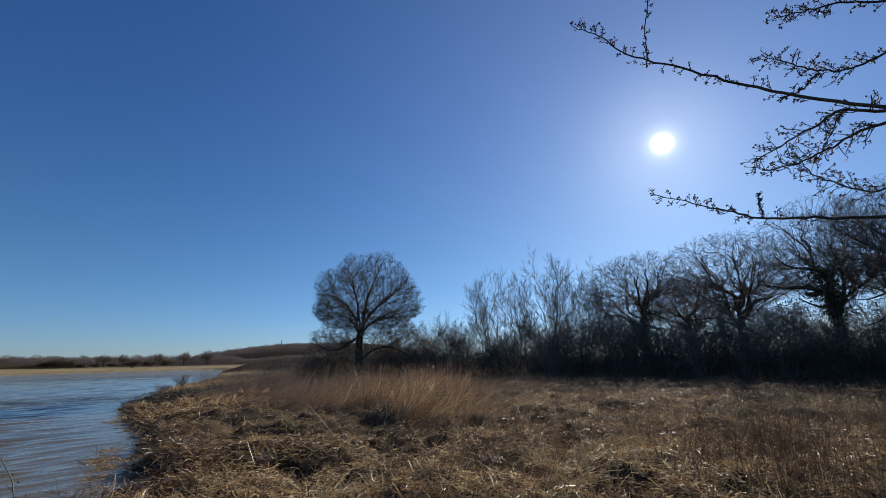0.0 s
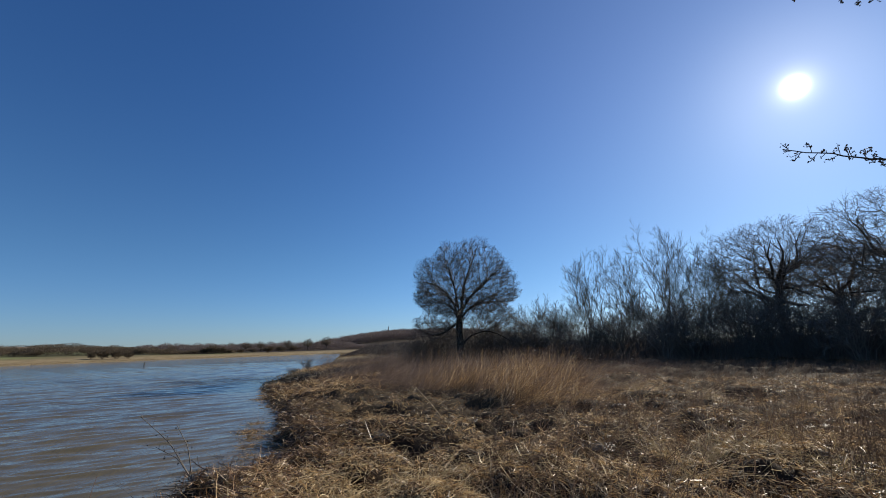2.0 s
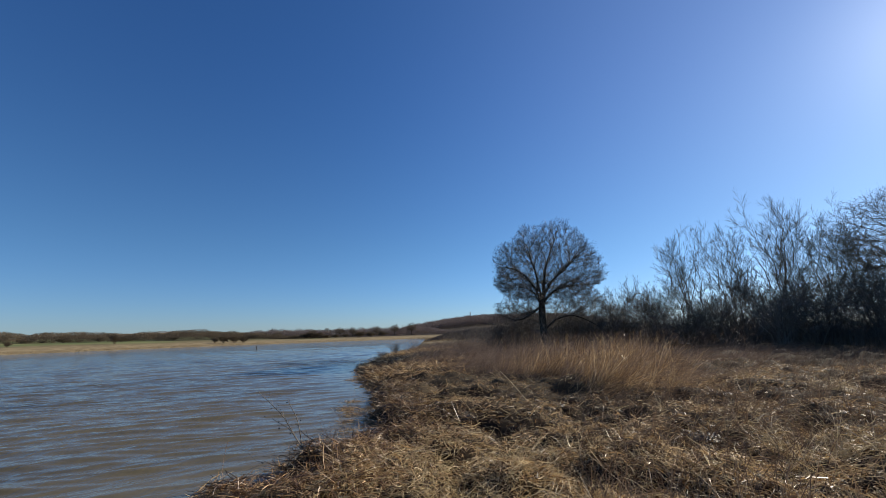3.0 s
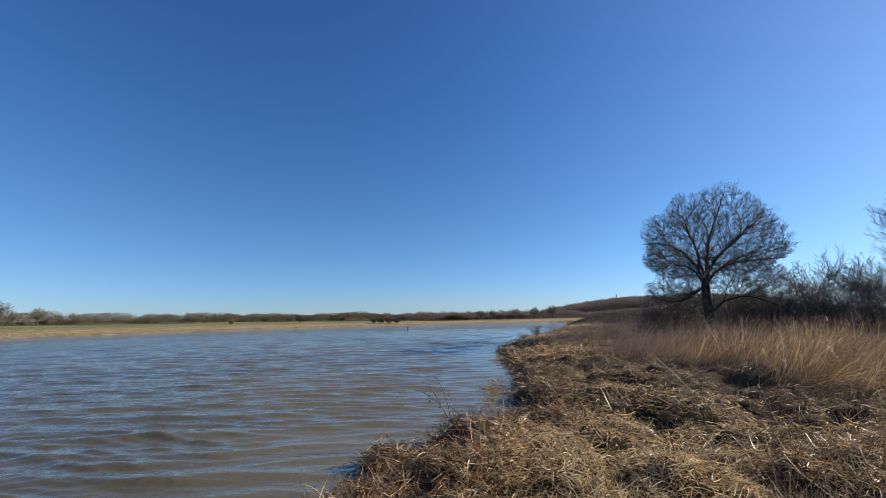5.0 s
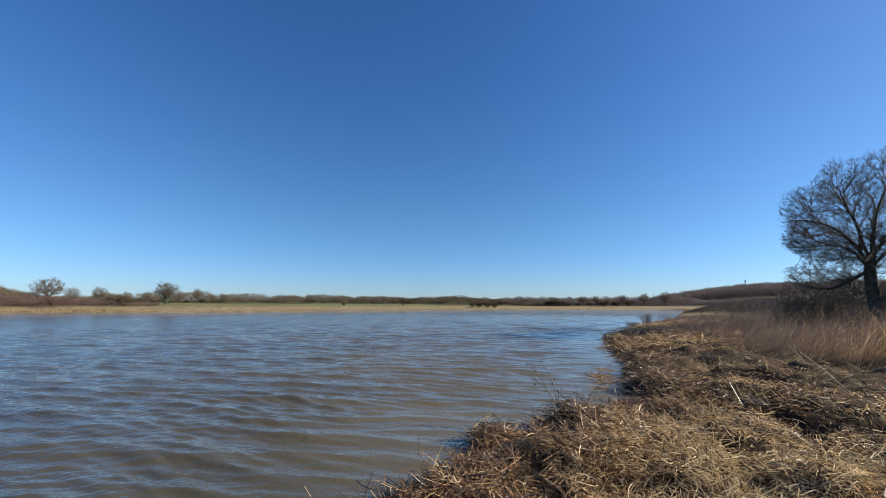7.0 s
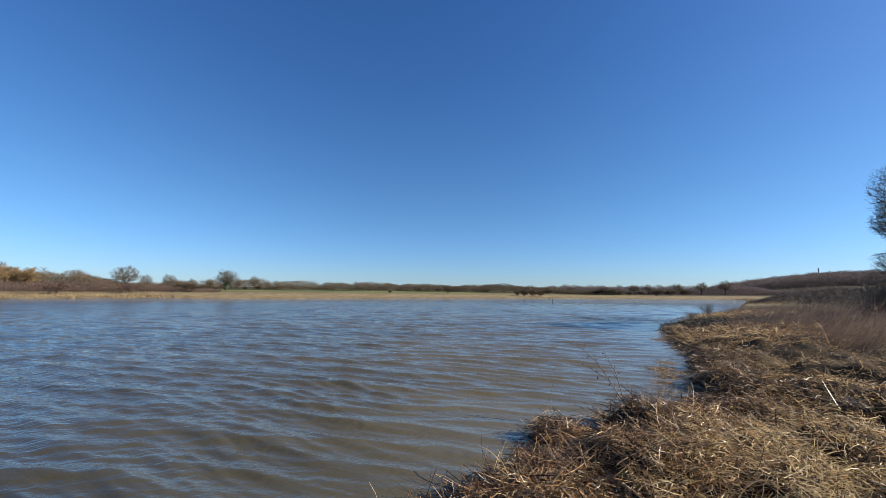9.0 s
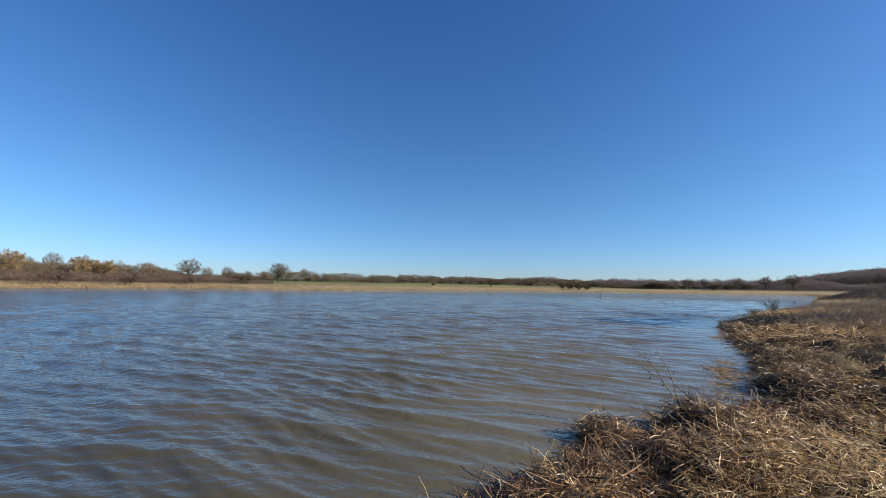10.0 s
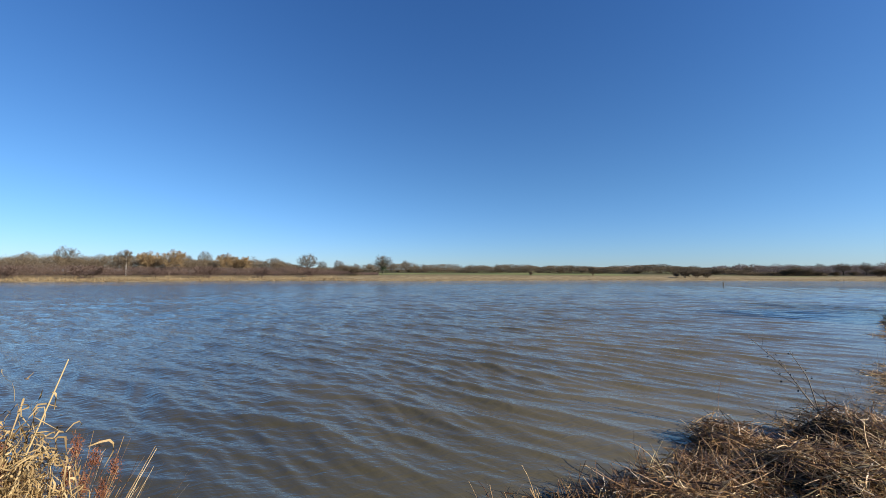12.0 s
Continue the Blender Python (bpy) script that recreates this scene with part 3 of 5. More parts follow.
def golden_reeds():
    rng = np.random.default_rng(19)
    x, y = scatter(rng, 52000, -6, 19, 10.5, 19.5, lambda x, y: reed_belt(x, y) * step(0.3, 0.6, lumps(x, y, 1.8, 91)) * step(19, 12, np.degrees(np.arctan2(-x, y))) * step(-6, 4, np.degrees(np.arctan2(-x, y))))
    m = len(x)
    return stuff("golden_reeds", [stalks(rng, x, y, rng.uniform(0.4, 1.6, m), rng.uniform(0.003, 0.007, m), np.abs(rng.normal(42, 18, m)), rng.normal(-80, 35, m), 0.7, 0, 5, 2, 0.4)],
                 STRAW, "sunlit golden dead reeds at the bed's edge", "reeds")


def reed_plumes():
    rng = np.random.default_rng(14)
    x, y = scatter(rng, 6000, -12, 33, 14, 48, reed_belt, 0.9)
    m = len(x)
    return stuff("reed_plumes", [stalks(rng, x, y, rng.uniform(0.16, 0.3, m), rng.uniform(0.007, 0.017, m), rng.normal(40, 18, m), rng.normal(-70, 35, m), 0.5, rng.uniform(0.5, 1.3, m), 4, 2, 0.2)],
                 REED, "feathery buff seed heads of the reeds", "reeds")


def rough_grass():
    rng = np.random.default_rng(15)
    x, y = scatter(rng, 40000, -62, 8, 3.0, 36, lambda x, y: 0.15 + 0.85 * step(0.35, 0.62, lumps(x, y, 2.6, 65)), 0.85)
    m = len(x)
    tall = rng.uniform(0.2, 0.75, m)
    return stuff("rough_grass", [stalks(rng, x, y, tall, rng.uniform(0.005, 0.011, m), np.abs(rng.normal(48, 24, m)), rng.normal(-60, 60, m), 0.5, 0, 3, 2, 0.4)],
                 REED_RUST, "flattened rusty brown marsh grass", "grass")


def thin_reeds():
    rng = np.random.default_rng(16)
    x, y = scatter(rng, 5200, -60, -22, 6.0, 13, lambda x, y: step(0.35, 0.6, lumps(x, y, 2.0, 67)))
    m = len(x)
    return stuff("thin_reeds", [stalks(rng, x, y, rng.uniform(0.5, 1.15, m), rng.uniform(0.003, 0.007, m), np.abs(rng.normal(10, 9, m)), rng.uniform(0, 360, m), 0.3, 0, 5, 3, 0.4)],
                 REED_RUST, "thin rust-brown dead stems standing in grass", "reeds")


def shore_fringe():
    """The tan reeds along the lake's far side."""
    rng = np.random.default_rng(17)
    az = rng.uniform(24, 136, 460000)
    r = rng.uniform(95, 240, 460000)
    x, y = polar(az, r)
    d = shore_distance(x, y)
    ok = (d > -0.3) & (d < 26) & (rng.uniform(0, 1, len(d)) < np.exp(-np.maximum(d, 0) / np.where(az > 97, 7, 4)))
    x, y, az = x[ok], y[ok], az[ok]
    m = len(x)
    return stuff("far_reeds", [stalks(rng, x, y, rng.uniform(0.2, 0.75, m) * (0.45 + 0.55 * step(92, 100, az)) * (0.5 + lumps(x, y, 6, 95)), rng.uniform(0.04, 0.12, m), np.abs(rng.normal(38, 22, m)), rng.uniform(0, 360, m), 0.2, 0, 2, 2, 0.4)],
                 FAR_REED, "low tan reeds along the far shore", "reeds")


trampled_straw()
wet_litter()
reed_heap()
brown_sedge()
far_litter()
path_litter()
pale_straw()
standing_reeds()
golden_reeds()
reed_plumes()
rough_grass()
thin_reeds()
shore_fringe()


# ---- trees ----
def grow(rng, p, r, levels, crown=None):
    """From limbs p (m, k, 3) with radii r (m, k): level by level, branches on branches. Gives tubes by level."""
    out = []
    for lv in levels:
        m, k, _ = p.shape
        n = lv["n"]
        who = np.repeat(np.arange(m), n)
        u = lv.get("from", 0.3) + (1 - lv.get("from", 0.3)) * (np.tile(np.arange(n), m) + rng.uniform(0, 1, m * n)) / n
        f = u * (k - 1)
        i = np.minimum(f.astype(int), k - 2)
        w = (f - i)[:, None]
        start = p[who, i] * (1 - w) + p[who, i + 1] * w
        rad = r[who, i] * (1 - w[:, 0]) + r[who, i + 1] * w[:, 0]
        d = p[who, i + 1] - p[who, i]
        d /= np.linalg.norm(d, axis=1, keepdims=True) + 1e-9
        side = rng.normal(0, 1, d.shape)
        side -= (side * d).sum(1, keepdims=True) * d
        side /= np.linalg.norm(side, axis=1, keepdims=True) + 1e-9
        ang = np.radians(rng.normal(lv["angle"], 10, len(u)))[:, None]
        d = d * np.cos(ang) + side * np.sin(ang)
        size = np.linalg.norm(np.diff(p, axis=1), axis=2).sum(1)[who]
        length = size * rng.uniform(*lv["ratio"], len(u)) * (1 - 0.35 * u)
        if "longest" in lv:
            length = np.minimum(length, lv["longest"])
        if crown is not None:
            c0, half = crown
            e = np.linalg.norm((start + d * length[:, None] - c0) / half, axis=1)
            length = np.where(e > 1, length * np.maximum(1 - 1.1 * (e - 1), 0.25), length)
        kk = lv.get("k", 4)
        q = [start]
        for s in range(kk - 1):
            d = d + rng.normal(0, lv.get("bend", 0.15), d.shape) + np.array([0, 0, lv.get("up", 0.08)])
            d /= np.linalg.norm(d, axis=1, keepdims=True)
            q.append(q[-1] + d * (length / (kk - 1))[:, None])
        p = np.stack(q, 1)
        r0 = np.minimum(rad * lv.get("thick", 0.6), lv.get("most", 9))
        r = np.maximum(r0[:, None] * np.linspace(1, 0.35, kk)[None], lv.get("least", 0.004))
        out.append(tubes(p, r, lv.get("sides", 3)))
    return out, p, r


def limb(points, k=8):
    """A smooth bent line through a few points."""
    a = np.array(points, float)
    t = np.linspace(0, len(a) - 1, k)
    i = np.clip(t.astype(int), 0, len(a) - 2)
    w = (t - i)[:, None]
    w2 = w * w * (3 - 2 * w) * 0.35 + w * 0.65
    return a[i] * (1 - w2) + a[i + 1] * w2


FORK = np.array([0.0, 0.0, 3.6])


def reach(rng, targets, p, r, thick, k, least, sides, stray=0.05, fork=FORK):
    """Branches from the nearest fitting point of the older ones p (m, kk, 3), r (m, kk) to each target. Gives lines and radii."""
    d = np.gradient(p, axis=1).reshape(-1, 3)
    d /= np.linalg.norm(d, axis=1, keepdims=True) + 1e-9
    nodes, rad = p[:, 1:].reshape(-1, 3), r[:, 1:].reshape(-1)
    d = d.reshape(p.shape)[:, 1:].reshape(-1, 3)
    start, way, rr = [], [], []
    for i in range(0, len(targets), 400):
        t = targets[i:i + 400]
        v = t[:, None] - nodes[None]
        far = np.linalg.norm(v, axis=2) + 1e-6
        away = t - fork
        away /= np.linalg.norm(away, axis=1, keepdims=True) + 1e-9
        j = np.argmin(far * (1.6 - 0.75 * (v * d[None]).sum(2) / far - 0.4 * (v * away[:, None]).sum(2) / far), axis=1)
        start.append(nodes[j])
        way.append(d[j])
        rr.append(rad[j])
    start, way, rr = np.concatenate(start), np.concatenate(way), np.concatenate(rr)
    size = np.linalg.norm(targets - start, axis=1, keepdims=True)
    mid = start + way * size * 0.42
    u = np.linspace(0, 1, k)[None, :, None]
    q = (1 - u) ** 2 * start[:, None] + 2 * u * (1 - u) * mid[:, None] + u * u * targets[:, None]
    q[:, 1:] += rng.normal(0, stray, (len(q), k - 1, 3)) * size[:, None]
    w = np.maximum((np.minimum(rr * 0.7, thick))[:, None] * np.linspace(1, 0.4, k)[None], least)
    return q, w, tubes(q, w, sides)


def big_tree():
    """The lone broad-crowned tree on the bank."""
    rng = np.random.default_rng(21)
    az, dist = 11.4, 40.0
    x, y = polar(az, dist)
    z0 = float(height(np.array([x]), np.array([y]))[0])
    t = thing("lone_tree", (x, y, z0), "bare broad-domed tree with dark trunk on the reedy bank", "tree")
    t.rotation_euler = (0, 0, radians(az))
    up = np.array([0, 0, 2.0 - z0])
    trunk = limb([(0.05, 0, -2.2), (0.02, 0, -0.6), (-0.05, 0, 1.2), (-0.02, 0, 2.9)], 10)[None] + up
    part("trunk", mesh("trunk", *tubes(trunk, np.array([[0.62, 0.47, 0.40, 0.37, 0.35, 0.34, 0.33, 0.33, 0.31, 0.18]]), 12)), BARK, t, "thick dark furrowed trunk")
    shapes = [
        [(-0.05, 0, 2.5), (-0.4, 0.1, 3.9), (-1.1, 0.2, 5.0), (-1.9, 0.2, 5.7), (-3.0, 0.1, 6.2), (-4.0, 0, 6.0)],
        [(0, 0, 2.6), (-0.2, 0.2, 4.2), (-0.45, 0.5, 6.0), (-1.0, 0.6, 7.5), (-1.5, 0.6, 8.7)],
        [(0.05, 0, 2.6), (0.3, -0.2, 3.9), (0.45, -0.4, 5.5), (0.85, -0.4, 6.8), (1.5, -0.3, 8.3), (1.8, -0.3, 9.2)],
        [(0.1, 0, 2.5), (0.35, 0, 3.9), (1.4, 0.2, 4.9), (2.7, 0.3, 6.2), (3.6, 0.3, 7.1), (4.2, 0.2, 7.5)],
        [(0.1, 0, 2.5), (0.7, -0.3, 3.3), (1.75, -0.6, 3.9), (3.4, -0.7, 4.0), (4.9, -0.6, 4.0)],
        [(-0.1, 0, 2.4), (-0.6, -0.4, 3.6), (-1.6, -0.9, 4.1), (-2.5, -1.1, 3.9), (-3.7, -1.2, 4.0)],
        [(-0.3, 0, 3.6), (-0.2, -1.1, 4.8), (-0.6, -2.2, 6.0), (-0.9, -3.0, 7.4)],
        [(0.25, -0.1, 3.6), (0.4, 1.3, 4.8), (0.4, 2.6, 6.1), (0.8, 3.4, 7.4)],
        [(-0.35, 0.1, 3.7), (-0.9, 1.4, 4.7), (-1.9, 2.4, 5.6), (-2.8, 2.8, 6.4)],
        [(0.6, 0, 4.1), (1.3, -1.0, 4.7), (2.3, -2.0, 5.4), (3.2, -2.4, 6.4)],
        [(0.6, -0.2, 3.2), (1.4, 1.0, 3.9), (2.6, 2.0, 4.5), (3.9, 2.2, 5.2)],
        [(0.05, -0.05, 3.0), (0.15, -1.4, 3.7), (0.2, -2.9, 4.2), (0.3, -4.0, 4.4)],
        [(-0.2, 0, 2.2), (-1.1, -0.1, 1.6), (-1.9, -0.2, 1.0), (-3.0, -0.3, 1.1), (-4.0, -0.3, 1.7)],
        [(0.2, 0, 0.2), (1.1, -0.1, 1.1), (2.4, -0.1, 1.5), (4.0, -0.2, 0.9), (4.8, -0.2, 0.3)]]
    lines, radii = [], []
    for i, q in enumerate(shapes):
        line = limb(q, 10)
        for _ in range(2):
            line[1:-1] = (line[:-2] + 2 * line[1:-1] + line[2:]) / 4
        line[1:] += rng.normal(0, 0.03, (9, 3))
        lines.append(line * (1.08 if i < 12 else 1, 1, 1.03 if i < 12 else 1) + up)
        radii.append((0.12, 0.095, 0.105, 0.11, 0.085, 0.07)[i % 6] * np.linspace(1, 0, 10) ** 0.8 + 0.014)
        part("limb", mesh("limb", *tubes(lines[-1][None], radii[-1][None], 7)), BARK, t)
    lines, radii = np.stack(lines), np.stack(radii)

    def volume(n, centre, half, low, shell):
        v = rng.normal(0, 1, (n, 3))
        v /= np.linalg.norm(v, axis=1, keepdims=True)
        bumps = 1 + 0.1 * np.sin(3.1 * v[:, 0] + 1.0) * np.cos(4.3 * v[:, 1]) + 0.06 * np.sin(9 * v[:, 0] + 5 * v[:, 2])
        v = v * (bumps * rng.uniform(0, 1, n) ** shell)[:, None] * np.array(half)
        v[:, 2] = np.where(v[:, 2] < 0, v[:, 2] * low, v[:, 2])
        return v + np.array(centre) + up

    def crown_points(n, shell):
        return np.concatenate([volume(int(n * 0.87), (0.55, 0.1, 5.15), (5.45, 5.0, 5.05), 0.55, shell), volume(int(n * 0.06), (-2.6, -0.2, 1.9), (2.1, 1.6, 1.5), 0.8, shell),
                               volume(int(n * 0.07), (3.5, -0.3, 3.0), (1.9, 1.5, 1.2), 0.9, shell)])

    p1, r1, m1 = reach(rng, crown_points(300, 0.42), lines, radii, 0.038, 7, 0.009, 4, 0.025)
    p2, r2, m2 = reach(rng, crown_points(1900, 0.32), np.concatenate([p1, lines[:, 2:9]]), np.concatenate([r1, radii[:, 2:9]]), 0.017, 5, 0.0065, 3, 0.035)
    p3, r3, m3 = reach(rng, crown_points(12500, 0.24), p2, r2, 0.008, 4, 0.0045, 2, 0.03)
    made, _, _ = grow(rng, p3, r3, [dict(n=7, angle=27, ratio=(0.45, 0.85), thick=0.6, bend=0.05, up=0.0, least=0.0036, longest=0.55, sides=2, k=2, **{"from": 0.25})])
    part("crown", mesh("crown", *join(m1, m2, m3, *made)), TWIG, t, "dome of fine bare dark twigs", kind="stuff")


big_tree()


def clump(rng, stems, tall, spread, levels, base_r, mat, bark, name, label, category, sides=4, crown=None, trunk=None):
    """A many-stemmed or single-trunked bare woody plant at the origin."""
    t = thing(name, (0, 0, 0), label, category)
    k = 6
    a = rng.uniform(0, 2 * math.pi, stems)
    out = spread * np.sqrt(rng.uniform(0.05, 1, stems))
    foot = 0.18 * spread * rng.uniform(0, 1, stems)
    h = tall * rng.uniform(0.6, 1.0, stems)
    z0 = 0.0
    if trunk:
        z0 = trunk[0]
        line = limb([(0, 0, -0.3), (0.1, 0, z0 * 0.5), (0, 0.1, z0 * 1.05)], 6)[None]
        part("trunk", mesh("trunk", *tubes(line, np.linspace(trunk[1] * 1.3, trunk[1] * 0.85, 6)[None], 8)), bark, t)
        foot = foot * 0
    u = np.linspace(0, 1, k)[None, :]
    p = np.stack([np.cos(a)[:, None] * (foot[:, None] + (out - foot)[:, None] * u**1.2), np.sin(a)[:, None] * (foot[:, None] + (out - foot)[:, None] * u**1.2),
                  z0 - 0.15 + (h - z0)[:, None] * u**0.9], -1)
    p[:, 1:] += rng.normal(0, 0.035 * tall, (stems, k - 1, 3)) * [1, 1, 0.5]
    r = base_r * rng.uniform(0.6, 1, (stems, 1)) * np.linspace(1, 0.25, k)[None]
    made, _, _ = grow(rng, p, r, levels, crown)
    if stems > 12 or trunk:
        part("framework", mesh("framework", *tubes(p, r, sides)), bark, t, kind="stuff")
    else:
        for q, w in zip(p, r):
            part("stem", mesh("stem", *tubes(q[None], w[None], sides)), bark, t)
    part("crown", mesh("crown", *join(*made)), mat, t, kind="stuff")
    return t


def leaves(rng, p, size):
    """Small four-cornered leaves at random turns round points p."""
    m = len(p)
    a, b = rng.normal(0, 1, (m, 3)), rng.normal(0, 1, (m, 3))
    a /= np.linalg.norm(a, axis=1, keepdims=True)
    b -= (a * b).sum(1, keepdims=True) * a
    b /= np.linalg.norm(b, axis=1, keepdims=True)
    s = size * rng.uniform(0.6, 1.2, (m, 1))
    v = np.stack([p - a * s, p + b * s * 0.6, p + a * s, p - b * s * 0.6], 1).reshape(-1, 3)
    return v, np.arange(4 * m).reshape(m, 4)


def land(az, d):
    x, y = polar(az, d)
    return np.array([x, y, float(height(np.array([x]), np.array([y]))[0])])


def plant_out(proto, spots, group, labels=None):
    """Puts the first at its spot, and copies at the others: az, distance, height scale, width scale, turn."""
    first = True
    for i, (az, d, sz, sw, turn) in enumerate(spots):
        q = land(az, d)
        m = Matrix.LocRotScale(Vector((q[0], q[1], q[2] - 0.05)), Euler((0, 0, radians(turn))), Vector((sw, sw, sz)))
        if first:
            proto.matrix_basis, first = m, False
            ob = proto
        else:
            sc = proto.scale.copy()
            ob = copy_thing(proto, m @ Matrix.Diagonal((1 / sc.x, 1 / sc.y, 1 / sc.z, 1)))
        tagged(ob, labels[i] if labels else "", group=group)


def twigs(n1, n2, n3, up, least, flat=0.0):
    return [dict(n=n1, angle=42, ratio=(0.3, 0.55), thick=0.55, bend=0.2, up=up, k=5, least=least * 2),
            dict(n=n2, angle=38, ratio=(0.4, 0.65), thick=0.6, bend=0.2, up=up, k=3, least=least * 1.4, sides=2, **{"from": 0.15}),
            dict(n=n3, angle=34, ratio=(0.4, 0.8), thick=0.6, bend=0.16, up=up, k=2, least=least, sides=2, longest=1.2, **{"from": 0.1})]


def oak(seed, name, label, ivy=False, head=(5.9, 5.9, 4.3), count=3800):
    """Spreading bare oak, 13 m tall, crooked limbs."""
    rng = np.random.default_rng(seed)
    t = thing(name, (0, 0, 0), label, "tree")
    trunk = limb([(0, 0, -0.4), (0.1, 0, 2), (-0.1, 0.1, 4.2), (0.2, 0, 6.5)], 8)[None]
    part("trunk", mesh("trunk", *tubes(trunk, np.linspace(0.55, 0.07, 8)[None], 9)), BARK, t)
    n, k = 11, 8
    a = rng.uniform(0, 6.28) + np.arange(n) * 2.4
    d = np.stack([np.cos(a), np.sin(a), rng.uniform(0.15, 0.9, n)], 1)
    p = [np.stack([np.zeros(n), np.zeros(n), rng.uniform(3.2, 6.3, n)], 1)]
    for i in range(k - 1):
        d = d / np.linalg.norm(d, axis=1, keepdims=True) + rng.normal(0, 0.28, d.shape) + [0, 0, 0.07]
        p.append(p[-1] + d / np.linalg.norm(d, axis=1, keepdims=True) * 0.78)
    p = np.stack(p, 1)
    r = (0.16 * np.linspace(1, 0, k) ** 0.9 + 0.015)[None] * rng.uniform(0.6, 1.1, (n, 1))
    for q, w in zip(p, r):
        part("limb", mesh("limb", *tubes(q[None], w[None], 6)), BARK, t)
    fork = np.array([0, 0, 4.5])

    def dome(m, shell):
        v = rng.normal(0, 1, (m, 3))
        v /= np.linalg.norm(v, axis=1, keepdims=True)
        v *= (1 + 0.12 * np.sin(4 * v[:, :1] + seed) * np.cos(3 * v[:, 1:2])) * rng.uniform(0, 1, (m, 1)) ** shell * np.array(head)
        v[:, 2] = np.where(v[:, 2] < 0, v[:, 2] * 0.55, v[:, 2])
        return v + [0, 0, 7.4]

    p1, r1, m1 = reach(rng, dome(150, 0.45), p, r, 0.05, 7, 0.012, 5, 0.06, fork)
    p2, r2, m2 = reach(rng, dome(1000, 0.38), np.concatenate([p1, p[:, 1:]]), np.concatenate([r1, r[:, 1:]]), 0.02, 5, 0.008, 3, 0.07, fork)
    p3, r3, m3 = reach(rng, dome(count, 0.33), p2, r2, 0.009, 4, 0.006, 2, 0.07, fork)
    made, _, _ = grow(rng, p3, r3, [dict(n=5, angle=32, ratio=(0.4, 0.8), thick=0.6, bend=0.1, up=0.02, k=2, least=0.0045, sides=2, longest=0.7, **{"from": 0.2})])
    part("crown", mesh("crown", *join(m1, m2, m3, *made)), TWIG_GREY, t, kind="stuff")
    if ivy:
        q = np.concatenate([trunk[0].repeat(260, 0), p[:4, :3].reshape(-1, 3).repeat(90, 0)])
        q = q + rng.normal(0, 1, q.shape) * [0.33, 0.33, 0.5]
        part("ivy", mesh("ivy", *leaves(rng, q, 0.11)), IVY, t, "dark glossy ivy wrapped round trunk", kind="stuff")
    return t


# ---- the wood and the thicket behind the marsh ----
plant_out(oak(31, "oak_tree", "bare spreading oak above the dark thicket"), [(-25.6, 46, 1.0, 1.0, 0), (-35.5, 42, 0.98, 1.0, 130), (-52, 36, 1.02, 1.0, 250), (-63, 38, 1.1, 1.0, 60), (-30.5, 54, 0.9, 0.9, 300)], "oaks over the thicket")
plant_out(oak(32, "ivy_oak", "bare oak with ivy-clad trunk in the wood", True, (5.0, 5.0, 4.9), 2600), [(-43.5, 37, 0.98, 0.85, 20), (-48.5, 41, 1.05, 0.9, 200)], "oaks over the thicket")
rng = np.random.default_rng(33)
willow = clump(rng, 10, 8.2, 2.8, [dict(n=9, angle=34, ratio=(0.25, 0.42), thick=0.45, most=0.03, bend=0.15, up=0.08, k=5, sides=4),
                                  dict(n=7, angle=34, ratio=(0.4, 0.65), thick=0.5, bend=0.1, up=0.08, least=0.0048),
                                  dict(n=9, angle=24, ratio=(0.4, 0.9), thick=0.5, bend=0.06, up=0.06, least=0.0036, sides=2, k=2, longest=1.0)],
               0.065, TWIG_GREEN, TWIG, "goat_willow", "bare upright willow with thin fanned stems", "tree", 5)
plant_out(willow, [(-6.2, 44, 1.12, 1.0, 0), (-10.5, 46, 1.2, 0.95, 80), (-14.5, 45, 1.3, 1.05, 160), (-18.0, 43, 1.1, 1.0, 240), (-2.5, 46, 0.62, 0.8, 300), (-21.5, 47, 1.05, 1.0, 30)], "willows at the wood's edge")
bush_a = clump(np.random.default_rng(34), 20, 3.6, 2.4, twigs(6, 5, 5, 0.05, 0.0065), 0.035, TWIG_GREY, TWIG_GREY, "thorn_bush", "dense dark bare bush in the thicket", "bush", 4)
spots, rb = [], random.Random(5)
for i in range(17):
    az = 9 - i * 4.4
    d = 41 - 0.22 * (9 - az) + rb.uniform(-1.5, 1.5) if az > -20 else 36 - 0.22 * (-20 - az) + rb.uniform(-1.5, 1.5)
    spots.append((az + rb.uniform(-1, 1), d, rb.uniform(0.75, 1.15), rb.uniform(0.9, 1.25), rb.uniform(0, 360)))
spots += [(az, rb.uniform(15, 24), rb.uniform(0.8, 1.2), rb.uniform(1.0, 1.3), rb.uniform(0, 360)) for az in (-72, -88, -106, -126, -150, 178)]
plant_out(bush_a, spots, "bushes of the thicket")
bush_b = clump(np.random.default_rng(35), 22, 5.0, 2.6, twigs(6, 6, 5, 0.09, 0.006), 0.026, TWIG, TWIG, "sallow_bush", "tall greenish-brown bare sallow bush", "bush", 4)
spots = [(az + rb.uniform(-1.5, 1.5), 49 - 0.2 * (12 - az) + rb.uniform(-2, 2), rb.uniform(0.8, 1.15), rb.uniform(0.9, 1.2), rb.uniform(0, 360)) for az in (13, 7, 2, -4, -9, -13, -17, -22, -27, -32, -37, -42, -47, -53, -59)]
plant_out(bush_b, spots, "bushes of the thicket")


